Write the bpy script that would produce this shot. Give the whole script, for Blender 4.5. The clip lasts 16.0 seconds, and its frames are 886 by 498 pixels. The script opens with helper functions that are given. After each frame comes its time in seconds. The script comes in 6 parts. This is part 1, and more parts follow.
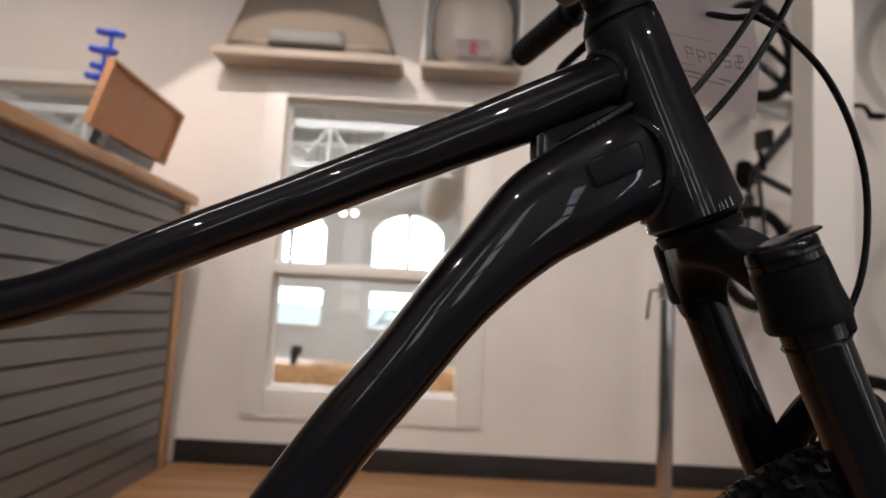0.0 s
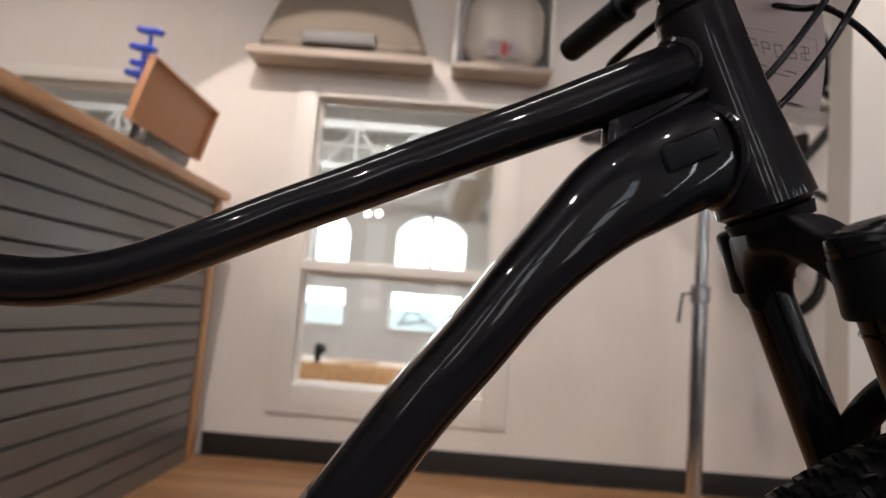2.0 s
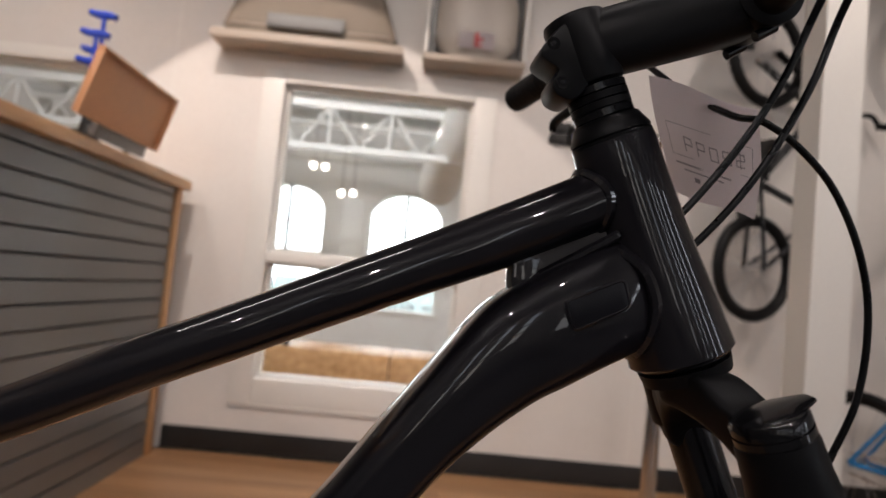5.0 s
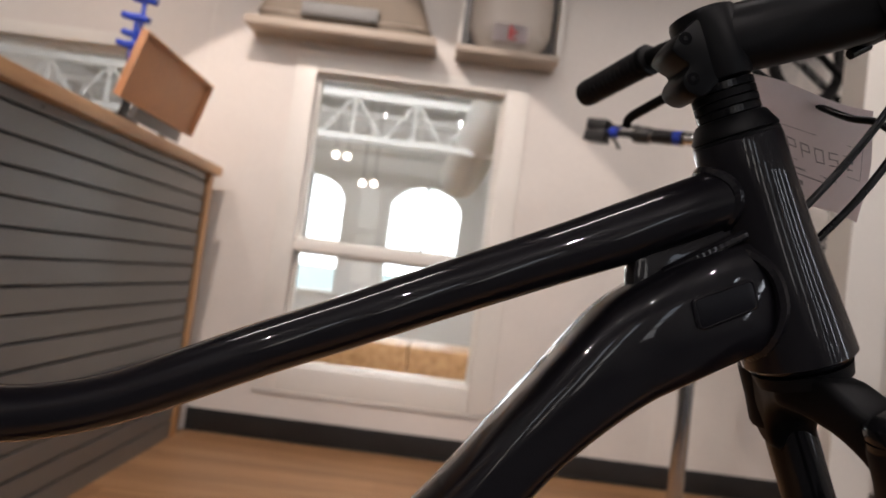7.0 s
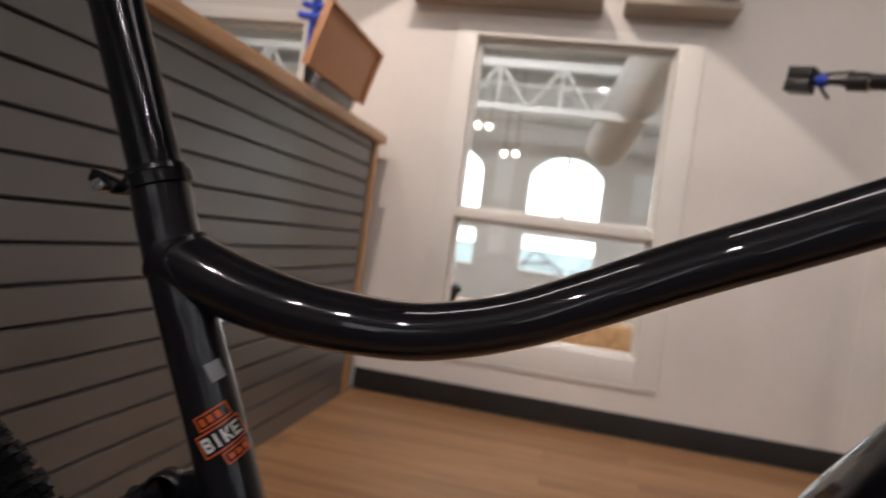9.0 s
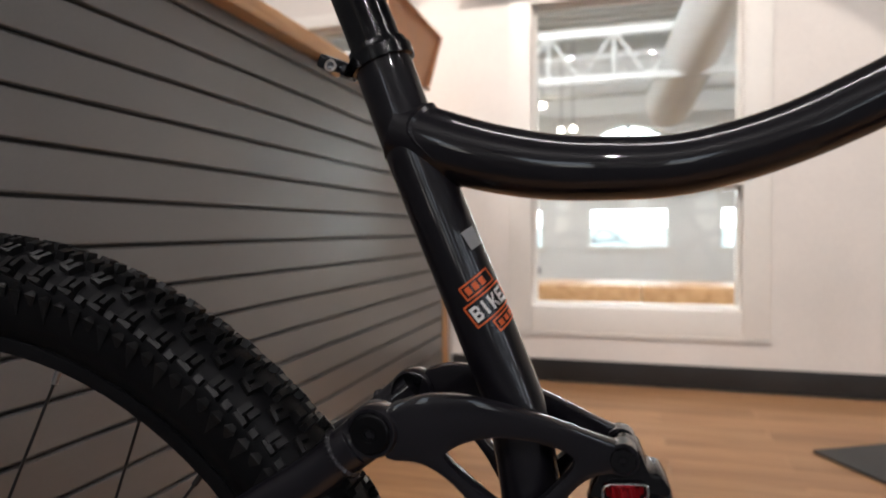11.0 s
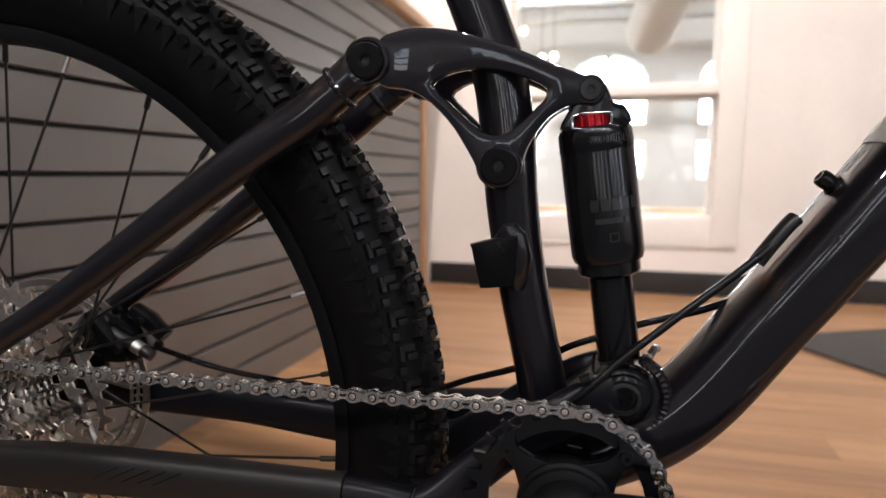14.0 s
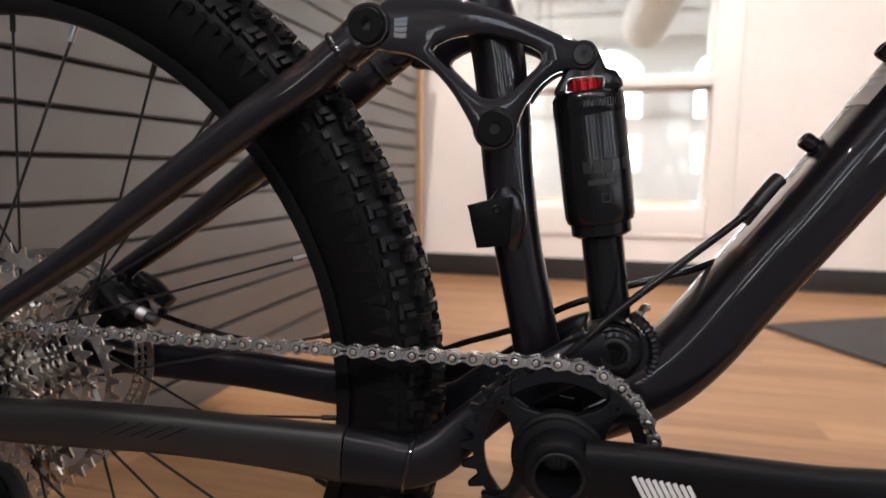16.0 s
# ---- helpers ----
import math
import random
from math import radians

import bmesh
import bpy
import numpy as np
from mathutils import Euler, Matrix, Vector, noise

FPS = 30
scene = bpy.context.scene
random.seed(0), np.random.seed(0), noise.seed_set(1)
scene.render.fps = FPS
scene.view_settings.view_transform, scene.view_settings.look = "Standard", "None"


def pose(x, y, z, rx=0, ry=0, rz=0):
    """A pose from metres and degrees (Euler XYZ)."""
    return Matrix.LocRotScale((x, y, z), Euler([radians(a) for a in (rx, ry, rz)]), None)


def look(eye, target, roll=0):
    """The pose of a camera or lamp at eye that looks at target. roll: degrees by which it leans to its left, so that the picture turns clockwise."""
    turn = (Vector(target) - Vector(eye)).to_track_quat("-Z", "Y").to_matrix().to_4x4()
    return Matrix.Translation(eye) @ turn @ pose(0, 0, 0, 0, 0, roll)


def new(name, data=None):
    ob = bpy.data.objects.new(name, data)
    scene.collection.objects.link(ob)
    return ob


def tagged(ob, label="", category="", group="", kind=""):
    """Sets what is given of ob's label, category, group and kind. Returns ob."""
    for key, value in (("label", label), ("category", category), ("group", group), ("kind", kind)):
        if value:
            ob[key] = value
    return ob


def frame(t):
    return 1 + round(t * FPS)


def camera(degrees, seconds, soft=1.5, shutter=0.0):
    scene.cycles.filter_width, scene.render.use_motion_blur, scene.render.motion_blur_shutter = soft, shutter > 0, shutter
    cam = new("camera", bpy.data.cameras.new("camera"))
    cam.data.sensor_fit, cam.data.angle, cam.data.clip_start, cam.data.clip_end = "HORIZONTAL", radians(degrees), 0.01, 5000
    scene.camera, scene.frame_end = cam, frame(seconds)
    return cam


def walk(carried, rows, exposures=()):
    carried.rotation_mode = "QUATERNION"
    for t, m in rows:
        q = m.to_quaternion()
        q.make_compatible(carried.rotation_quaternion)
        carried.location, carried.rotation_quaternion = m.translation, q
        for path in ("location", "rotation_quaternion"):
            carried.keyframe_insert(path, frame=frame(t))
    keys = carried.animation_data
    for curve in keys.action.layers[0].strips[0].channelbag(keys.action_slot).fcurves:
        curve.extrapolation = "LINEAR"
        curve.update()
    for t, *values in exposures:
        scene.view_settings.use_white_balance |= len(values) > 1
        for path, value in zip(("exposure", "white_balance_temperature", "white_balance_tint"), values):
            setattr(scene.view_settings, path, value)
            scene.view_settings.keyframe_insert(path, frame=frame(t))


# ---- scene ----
cam = camera(70.25, 16.0, shutter=0.5)
PATH = [
    (0.0, pose(0.4024, -0.3987, 0.7457, 95.607, -3.202, -1.266)),
    (0.5, pose(0.3958, -0.4027, 0.7473, 95.828, -3.181, -0.906)),
    (1.0, pose(0.3944, -0.4052, 0.7457, 95.818, -3.071, -1.137)),
    (1.5, pose(0.3850, -0.4035, 0.7377, 95.818, -3.415, -0.742)),
    (2.0, pose(0.3690, -0.4039, 0.7287, 95.774, -4.404, 0.451)),
    (2.5, pose(0.3759, -0.4017, 0.7502, 96.104, -5.710, -0.923)),
    (3.0, pose(0.4124, -0.3954, 0.8097, 95.273, -7.024, -2.544)),
    (3.2, pose(0.4285, -0.3877, 0.8192, 95.243, -7.678, -3.106)),
    (5.5, pose(0.4008, -0.3739, 0.8464, 92.766, -5.219, -1.315)),
    (6.0, pose(0.3782, -0.3742, 0.8402, 92.394, -6.407, -0.795)),
    (6.5, pose(0.3640, -0.3747, 0.8367, 92.389, -7.337, -0.515)),
    (7.0, pose(0.3499, -0.3719, 0.8385, 92.578, -7.300, -0.457)),
    (7.5, pose(0.3322, -0.3742, 0.8396, 92.314, -6.737, 0.382)),
    (8.0, pose(0.3022, -0.3709, 0.8314, 91.661, -6.625, 2.416)),
    (8.5, pose(0.2450, -0.3478, 0.8110, 90.314, -7.879, 6.496)),
    (9.0, pose(0.1890, -0.3395, 0.7837, 88.745, -7.637, 11.026)),
    (9.2, pose(0.1731, -0.3380, 0.7746, 88.522, -6.273, 11.963)),
    (11.4, pose(0.0861, -0.3537, 0.6814, 87.889, 0.645, 16.462)),
    (11.5, pose(0.0866, -0.3545, 0.6776, 87.663, 0.553, 16.343)),
    (12.0, pose(0.0912, -0.3603, 0.6370, 86.138, 0.171, 15.213)),
    (12.5, pose(0.0921, -0.3747, 0.5911, 85.357, -0.000, 14.370)),
    (13.0, pose(0.0899, -0.3874, 0.5540, 84.205, -0.112, 14.010)),
    (13.5, pose(0.0919, -0.3931, 0.5372, 83.644, -0.654, 14.412)),
    (14.0, pose(0.0968, -0.3997, 0.5282, 83.248, -0.390, 14.290)),
    (14.5, pose(0.1008, -0.4052, 0.5302, 83.573, -0.999, 14.530)),
    (15.0, pose(0.1029, -0.4079, 0.5280, 83.810, -0.902, 14.189)),
    (15.5, pose(0.1046, -0.4118, 0.5185, 83.315, -1.006, 13.943)),
    (16.0, pose(0.0996, -0.4158, 0.5083, 82.817, -0.510, 13.907)),
]
walk(cam, PATH, exposures=((0.0, -.32, 6650, 14), (7.0, -.32, 6700, 15), (9.0, -.55, 6700, 15), (11.4, .18, 6400, 11), (12.5, .22, 6400, 12), (14.0, .61, 6500, 14), (16.0, .71, 6500, 14)))
cam.data.dof.use_dof = True
cam.data.dof.focus_distance = 0.405
cam.data.dof.aperture_fstop = 6.0
cam.data.dof.aperture_blades = 7

# ---- world and light ----
world = bpy.data.worlds.new("sky")
scene.world = world
world.use_nodes = True
wn = world.node_tree
sky = wn.nodes.new("ShaderNodeTexSky")
sky.sky_type = "NISHITA"
sky.sun_disc = False
sky.sun_elevation = radians(38)
sky.sun_rotation = radians(200)
wn.links.new(sky.outputs[0], wn.nodes["Background"].inputs[0])
wn.nodes["Background"].inputs[1].default_value = 0.10


def lamp(name, kind, power, m, color, size=None, size_y=None, spot=None, blend=0.3):
    data = bpy.data.lights.new(name, kind)
    data.energy = power
    data.color = color
    if kind == "AREA":
        data.shape, data.size, data.size_y = "RECTANGLE", size, size_y or size
    if kind == "SPOT":
        data.spot_size, data.spot_blend, data.shadow_soft_size = radians(spot), blend, size or 0.03
    if kind == "SUN":
        data.angle = size
    ob = new(name, data)
    ob.matrix_world = m
    return ob


WARM = (1.0, 0.885, 0.805)
NEUTRAL = (1.0, .95, .935)
sun = lamp("sun", "SUN", 2.5, look((3, -6, 8), (0, 6, 0)), (1, .95, .88), size=0.01)

# ---- materials ----


def mat(name, base, rough=0.5, metal=0.0, var=0.12, scale=6.0, fine=90.0, bump=0.05, coat=0.0, coat_rough=0.03,
        tint=None, stretch=(1, 1, 1), spec=0.5, rvar=0.08, emit=None, alpha=None, dist=0.0015):
    m = bpy.data.materials.new(name)
    m.use_nodes = True
    nt = m.node_tree
    b = nt.nodes["Principled BSDF"]
    b.inputs["Roughness"].default_value = rough
    b.inputs["Metallic"].default_value = metal
    b.inputs["Specular IOR Level"].default_value = spec
    b.inputs["Coat Weight"].default_value = coat
    b.inputs["Coat Roughness"].default_value = coat_rough
    co = nt.nodes.new("ShaderNodeTexCoord")
    mp = nt.nodes.new("ShaderNodeMapping")
    mp.inputs["Scale"].default_value = stretch
    nt.links.new(co.outputs["Object"], mp.inputs[0])
    big = nt.nodes.new("ShaderNodeTexNoise")
    big.inputs["Scale"].default_value = scale
    big.inputs["Detail"].default_value = 4
    sm = nt.nodes.new("ShaderNodeTexNoise")
    sm.inputs["Scale"].default_value = fine
    sm.inputs["Detail"].default_value = 3
    for n in (big, sm):
        nt.links.new(mp.outputs[0], n.inputs["Vector"])
    add = nt.nodes.new("ShaderNodeMath")
    add.operation = "ADD"
    nt.links.new(big.outputs[0], add.inputs[0])
    nt.links.new(sm.outputs[0], add.inputs[1])
    half = nt.nodes.new("ShaderNodeMath")
    half.operation = "MULTIPLY"
    half.inputs[1].default_value = 0.5
    nt.links.new(add.outputs[0], half.inputs[0])
    ramp = nt.nodes.new("ShaderNodeValToRGB")
    other = tint or base
    lo = [max(0.0, c * (1 - var)) for c in base]
    hi = [min(1.0, c * (1 + var)) for c in other]
    ramp.color_ramp.elements[0].position, ramp.color_ramp.elements[0].color = 0.36, (*lo, 1)
    ramp.color_ramp.elements[1].position, ramp.color_ramp.elements[1].color = 0.64, (*hi, 1)
    nt.links.new(half.outputs[0], ramp.inputs[0])
    nt.links.new(ramp.outputs[0], b.inputs["Base Color"])
    mr = nt.nodes.new("ShaderNodeMapRange")
    mr.inputs["From Min"].default_value, mr.inputs["From Max"].default_value = 0.3, 0.7
    mr.inputs["To Min"].default_value, mr.inputs["To Max"].default_value = max(0.02, rough - rvar), min(1, rough + rvar)
    nt.links.new(big.outputs[0], mr.inputs[0])
    nt.links.new(mr.outputs[0], b.inputs["Roughness"])
    if bump:
        bp = nt.nodes.new("ShaderNodeBump")
        bp.inputs["Strength"].default_value = bump
        bp.inputs["Distance"].default_value = dist
        nt.links.new(sm.outputs[0], bp.inputs["Height"])
        nt.links.new(bp.outputs[0], b.inputs["Normal"])
    if emit:
        b.inputs["Emission Color"].default_value = (*emit[0], 1)
        b.inputs["Emission Strength"].default_value = emit[1]
    return m


def wood(name, dark, light, along="Y", scale=1.0, rough=0.4, random_piece=True, coat=0.0):
    m = bpy.data.materials.new(name)
    m.use_nodes = True
    nt = m.node_tree
    b = nt.nodes["Principled BSDF"]
    co = nt.nodes.new("ShaderNodeTexCoord")
    mp = nt.nodes.new("ShaderNodeMapping")
    s = {"X": (1.2, 16, 16), "Y": (16, 1.2, 16), "Z": (16, 16, 1.2)}[along]
    mp.inputs["Scale"].default_value = [v * scale for v in s]
    nt.links.new(co.outputs["Object"], mp.inputs[0])
    info = nt.nodes.new("ShaderNodeObjectInfo")
    if random_piece:
        mul = nt.nodes.new("ShaderNodeMath")
        mul.operation = "MULTIPLY"
        mul.inputs[1].default_value = 37.0
        nt.links.new(info.outputs["Random"], mul.inputs[0])
        comb = nt.nodes.new("ShaderNodeCombineXYZ")
        for i in range(3):
            nt.links.new(mul.outputs[0], comb.inputs[i])
        nt.links.new(comb.outputs[0], mp.inputs["Location"])
    n1 = nt.nodes.new("ShaderNodeTexNoise")
    n1.inputs["Scale"].default_value, n1.inputs["Detail"].default_value, n1.inputs["Distortion"].default_value = 1.0, 6, 0.8
    n2 = nt.nodes.new("ShaderNodeTexNoise")
    n2.inputs["Scale"].default_value, n2.inputs["Detail"].default_value = 5.0, 5
    nt.links.new(mp.outputs[0], n1.inputs["Vector"])
    nt.links.new(mp.outputs[0], n2.inputs["Vector"])
    mix = nt.nodes.new("ShaderNodeMath")
    mix.operation = "MULTIPLY_ADD"
    mix.inputs[1].default_value = 0.35
    nt.links.new(n2.outputs[0], mix.inputs[0])
    nt.links.new(n1.outputs[0], mix.inputs[2])
    ramp = nt.nodes.new("ShaderNodeValToRGB")
    ramp.color_ramp.elements[0].position, ramp.color_ramp.elements[0].color = 0.50, (*dark, 1)
    ramp.color_ramp.elements[1].position, ramp.color_ramp.elements[1].color = 0.82, (*light, 1)
    nt.links.new(mix.outputs[0], ramp.inputs[0])
    hue = nt.nodes.new("ShaderNodeHueSaturation")
    if random_piece:
        mr = nt.nodes.new("ShaderNodeMapRange")
        mr.inputs["To Min"].default_value, mr.inputs["To Max"].default_value = 0.92, 1.08
        nt.links.new(info.outputs["Random"], mr.inputs[0])
        nt.links.new(mr.outputs[0], hue.inputs["Value"])
    nt.links.new(ramp.outputs[0], hue.inputs["Color"])
    nt.links.new(hue.outputs[0], b.inputs["Base Color"])
    b.inputs["Roughness"].default_value = rough
    b.inputs["Coat Weight"].default_value = coat
    bp = nt.nodes.new("ShaderNodeBump")
    bp.inputs["Strength"].default_value, bp.inputs["Distance"].default_value = 0.12, 0.002
    nt.links.new(n2.outputs[0], bp.inputs["Height"])
    nt.links.new(bp.outputs[0], b.inputs["Normal"])
    return m


M_WALL = mat("wall_paint", (.76, .725, .68), rough=.5, var=.07, scale=2.2, fine=160, bump=.05)
M_TRIM = mat("trim_paint", (.80, .78, .73), rough=.38, var=.03, scale=3, fine=80, bump=.03)
M_CEIL = mat("dark_ceiling_paint", (.05, .05, .052), rough=.8, var=.04, scale=2, fine=60)
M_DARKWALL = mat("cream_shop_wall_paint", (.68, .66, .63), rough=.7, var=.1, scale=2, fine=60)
M_HALL = mat("hall_paint", (.83, .82, .80), rough=.7, var=.04, scale=1.5, fine=40)
M_RUBBER_BASE = mat("black_baseboard_rubber", (.018, .018, .018), rough=.38, var=.2, scale=5, fine=60)
M_FLOOR = wood("laminate_oak", (.27, .135, .060), (.40, .225, .108), "X", 1.0, rough=.38)
M_OAK = wood("light_wood_edging", (.42, .21, .085), (.66, .40, .20), "Y", 1.3, rough=.42, random_piece=False)
M_OAKZ = wood("light_wood_post", (.42, .21, .085), (.66, .40, .20), "Z", 1.3, rough=.42, random_piece=False)
M_SLAT = mat("grey_slatwall", (.130, .1275, .126), rough=.36, var=.05, scale=4, fine=140, bump=0, spec=1.0, rvar=.02)
M_GROOVE = mat("slatwall_groove", (.035, .034, .033), rough=.8, var=.1)
M_CARD = mat("tan_leatherboard", (.64, .33, .165), rough=.55, var=.06, scale=9, fine=120)
M_FRAME = mat("gloss_charcoal_paint", (.0063, .0056, .0079), rough=.37, var=.18, scale=9, fine=900, bump=0, coat=1.0, coat_rough=.028, spec=.14, rvar=.05)
M_MATTE = mat("matte_black_alloy", (.0062, .0062, .0070), rough=.42, var=.15, scale=20, fine=700, bump=.03, spec=.12)
M_HOSE = mat("black_hose_jacket", (.0050, .0050, .0055), rough=.26, var=.15, scale=30, fine=500, bump=.01, spec=.28)
M_SATIN = mat("satin_charcoal_paint", (.0072, .0072, .0100), rough=.33, var=.15, scale=12, fine=900, bump=.015, spec=.24, rvar=.05)
M_BOLT = mat("black_bolt_steel", (.0036, .0036, .0042), rough=.36, var=.15, scale=40, fine=700, bump=.02, spec=.12)
M_GLOSS = mat("gloss_black_anodised", (.006, .006, .007), rough=.14, var=.1, scale=20, fine=500, bump=.01, spec=.45, rvar=.04)
M_TYRE = mat("tyre_rubber", (.0080, .0080, .0084), rough=.40, var=.22, scale=25, fine=420, bump=.15, spec=.22)
M_SIDEWALL = mat("tyre_sidewall_rubber", (.0050, .0050, .0058), rough=.50, var=.25, scale=30, fine=600, bump=.10, spec=.11)
M_GUARD = mat("chainstay_guard_rubber", (.0125, .0112, .0112), rough=.46, var=.15, scale=15, fine=500, bump=.08)
M_STEEL = mat("nickel_chain_steel", (.80, .78, .75), rough=.25, metal=1.0, var=.10, scale=60, fine=500, bump=.02)
M_COG = mat("cassette_nickel", (.80, .75, .69), rough=.27, metal=1.0, var=.15, scale=40, fine=500, bump=.03)
M_CHROME = mat("chrome", (.72, .72, .72), rough=.12, metal=1.0, var=.05, scale=10, fine=300, bump=.01)
M_ALU = mat("brushed_aluminium", (.55, .55, .55), rough=.32, metal=1.0, var=.08, scale=20, fine=400, bump=.03)
M_BLACKSTEEL = mat("black_spoke_steel", (.02, .02, .02), rough=.35, metal=.3, var=.1)
M_RED = mat("red_anodised", (.42, .012, .02), rough=.25, metal=.7, var=.1, scale=60, bump=.02)
M_BLUE = mat("blue_plastic", (.012, .05, .42), rough=.35, var=.1)
M_BLUEPAINT = mat("blue_bike_paint", (.01, .22, .55), rough=.25, var=.08, coat=.6)
M_REDPAINT = mat("red_bike_paint", (.18, .012, .03), rough=.25, var=.1, coat=.6)
M_ORANGE = mat("orange_decal", (.72, .12, .025), rough=.45, var=.06, scale=80, bump=.02)
M_WHITE = mat("white_decal", (.75, .74, .72), rough=.45, var=.05, scale=80, bump=.02)
M_GREY = mat("grey_decal", (.020, .020, .021), rough=.35, var=.05, scale=80, bump=.0)
M_SILVERDECAL = mat("silver_decal", (.32, .32, .32), rough=.4, var=.05, bump=0)
M_INK = mat("tag_ink", (.30, .28, .30), rough=.6, var=.1)
M_DARKFLOOR = mat("unseen_floor_grey", (.11, .11, .115), rough=.95, var=.3, scale=30, fine=500, bump=.4, spec=.1)
M_MAT = mat("grey_floor_mat", (.045, .045, .045), rough=.8, var=.2, scale=10, fine=200, bump=.3)
# white shell toned down in colour for the shade inside the shelf
M_HELMET = mat("shaded_white_helmet_shell", (.50, .45, .39), rough=.3, var=.04)
M_DARKPLASTIC = mat("black_plastic", (.012, .012, .012), rough=.35, var=.15)
M_GALV = mat("white_painted_steel", (.72, .72, .70), rough=.5, var=.06)
M_DUCT = mat("white_fabric_duct", (.80, .80, .78), rough=.8, var=.05, fine=60, bump=.2)
M_LOGO_RED = mat("red_print", (.45, .02, .02), rough=.4, var=.05)
# cream boards, colour lowered for the shade high on the wall
M_SHELFWOOD = mat("shaded_cream_shelf_board", (.44, .37, .30), rough=.5, var=.06, scale=5)
M_OUT = mat("outdoor_ground", (.25, .3, .22), rough=.9, var=.2, scale=.5)
M_GREENROOF = mat("green_roof", (.46, .62, .64), rough=.5, var=.1)
M_FILM = mat("clear_film_sticker", (.42, .40, .38), rough=.2, var=.06, coat=.5)


def glass_mat():
    m = bpy.data.materials.new("window_glass")
    m.use_nodes = True
    nt = m.node_tree
    out = nt.nodes["Material Output"]
    g = nt.nodes.new("ShaderNodeBsdfGlass")
    g.inputs["IOR"].default_value = 1.45
    g.inputs["Roughness"].default_value = 0.0
    g.inputs["Color"].default_value = (.96, .97, .96, 1)
    nt.links.new(g.outputs[0], out.inputs[0])
    return m


M_GLASS = glass_mat()


def orange_peel(m, scale, strength, dist):
    """Slight waviness of the clear coat, as sprayed paint has."""
    nt = m.node_tree
    co = nt.nodes.new("ShaderNodeTexCoord")
    n = nt.nodes.new("ShaderNodeTexNoise")
    n.inputs["Scale"].default_value, n.inputs["Detail"].default_value = scale, 2.5
    b = nt.nodes.new("ShaderNodeBump")
    b.inputs["Strength"].default_value, b.inputs["Distance"].default_value = strength, dist
    nt.links.new(co.outputs["Object"], n.inputs["Vector"])
    nt.links.new(n.outputs[0], b.inputs["Height"])
    nt.links.new(b.outputs[0], nt.nodes["Principled BSDF"].inputs["Coat Normal"])


orange_peel(M_FRAME, 34, .05, .0010)


def paper_mat():
    m = mat("thin_tag_paper", (.80, .76, .77), rough=.6, var=.04, scale=12, fine=200)
    nt = m.node_tree
    out, b = nt.nodes["Material Output"], nt.nodes["Principled BSDF"]
    tr = nt.nodes.new("ShaderNodeBsdfTranslucent")
    tr.inputs["Color"].default_value = (.88, .82, .83, 1)
    mx = nt.nodes.new("ShaderNodeMixShader")
    mx.inputs[0].default_value = .62
    nt.links.new(b.outputs[0], mx.inputs[1])
    nt.links.new(tr.outputs[0], mx.inputs[2])
    nt.links.new(mx.outputs[0], out.inputs[0])
    return m


M_PAPER = paper_mat()


def glow_mat(name, color, strength):
    m = bpy.data.materials.new(name)
    m.use_nodes = True
    b = m.node_tree.nodes["Principled BSDF"]
    b.inputs["Base Color"].default_value = (*color, 1)
    b.inputs["Emission Color"].default_value = (*color, 1)
    b.inputs["Emission Strength"].default_value = strength
    return m


M_BULB = glow_mat("lamp_bulb", (1, .93, .82), 30)
M_DAY = glow_mat("overcast_daylight", (.88, .95, 1.0), 7)

# ---- mesh helpers ----


def finish(ob, bm, material, smooth=True):
    bmesh.ops.recalc_face_normals(bm, faces=bm.faces)
    for f in bm.faces:
        f.smooth = smooth
    bm.to_mesh(ob.data)
    bm.free()
    if material:
        ob.data.materials.append(material)
    if smooth:
        ob.data.set_sharp_from_angle(angle=radians(38))
    return ob


def part(name, bm, material, parent=None, label="", smooth=True):
    ob = new(name, bpy.data.meshes.new(name))
    finish(ob, bm, material, smooth)
    if parent is not None:
        ob.parent = parent
    if label:
        ob["label"] = label
    return ob


def thing(name, bm, material, label, category, group="", kind="", smooth=True):
    ob = part(name, bm, material, None, "", smooth)
    return tagged(ob, label, category, group, kind)


def empty(name, m, label, category, group="", kind=""):
    ob = new(name)
    ob.empty_display_size = 0.05
    ob.matrix_world = m
    return tagged(ob, label, category, group, kind)


def box(bm, lo, hi, bevel=0.0, m=None, seg=2):
    c = [(a + b) / 2 for a, b in zip(lo, hi)]
    s = [abs(b - a) for a, b in zip(lo, hi)]
    r = bmesh.ops.create_cube(bm, size=1.0, matrix=(m or Matrix()) @ Matrix.Translation(c) @ Matrix.Diagonal((*s, 1)))
    if bevel:
        es = list({e for v in r["verts"] for e in v.link_edges})
        bmesh.ops.bevel(bm, geom=es, offset=bevel, segments=seg, affect="EDGES", profile=0.6)
    return bm


def B(lo, hi, bevel=0.0, m=None, seg=2):
    return box(bmesh.new(), lo, hi, bevel, m, seg)


def axis_frame(a, b):
    a, b = Vector(a), Vector(b)
    z = (b - a).normalized()
    x = Vector((0, 1, 0)).cross(z)
    if x.length < 1e-4:
        x = Vector((1, 0, 0))
    x.normalize()
    y = z.cross(x)
    return a, x, y, z, (b - a).length


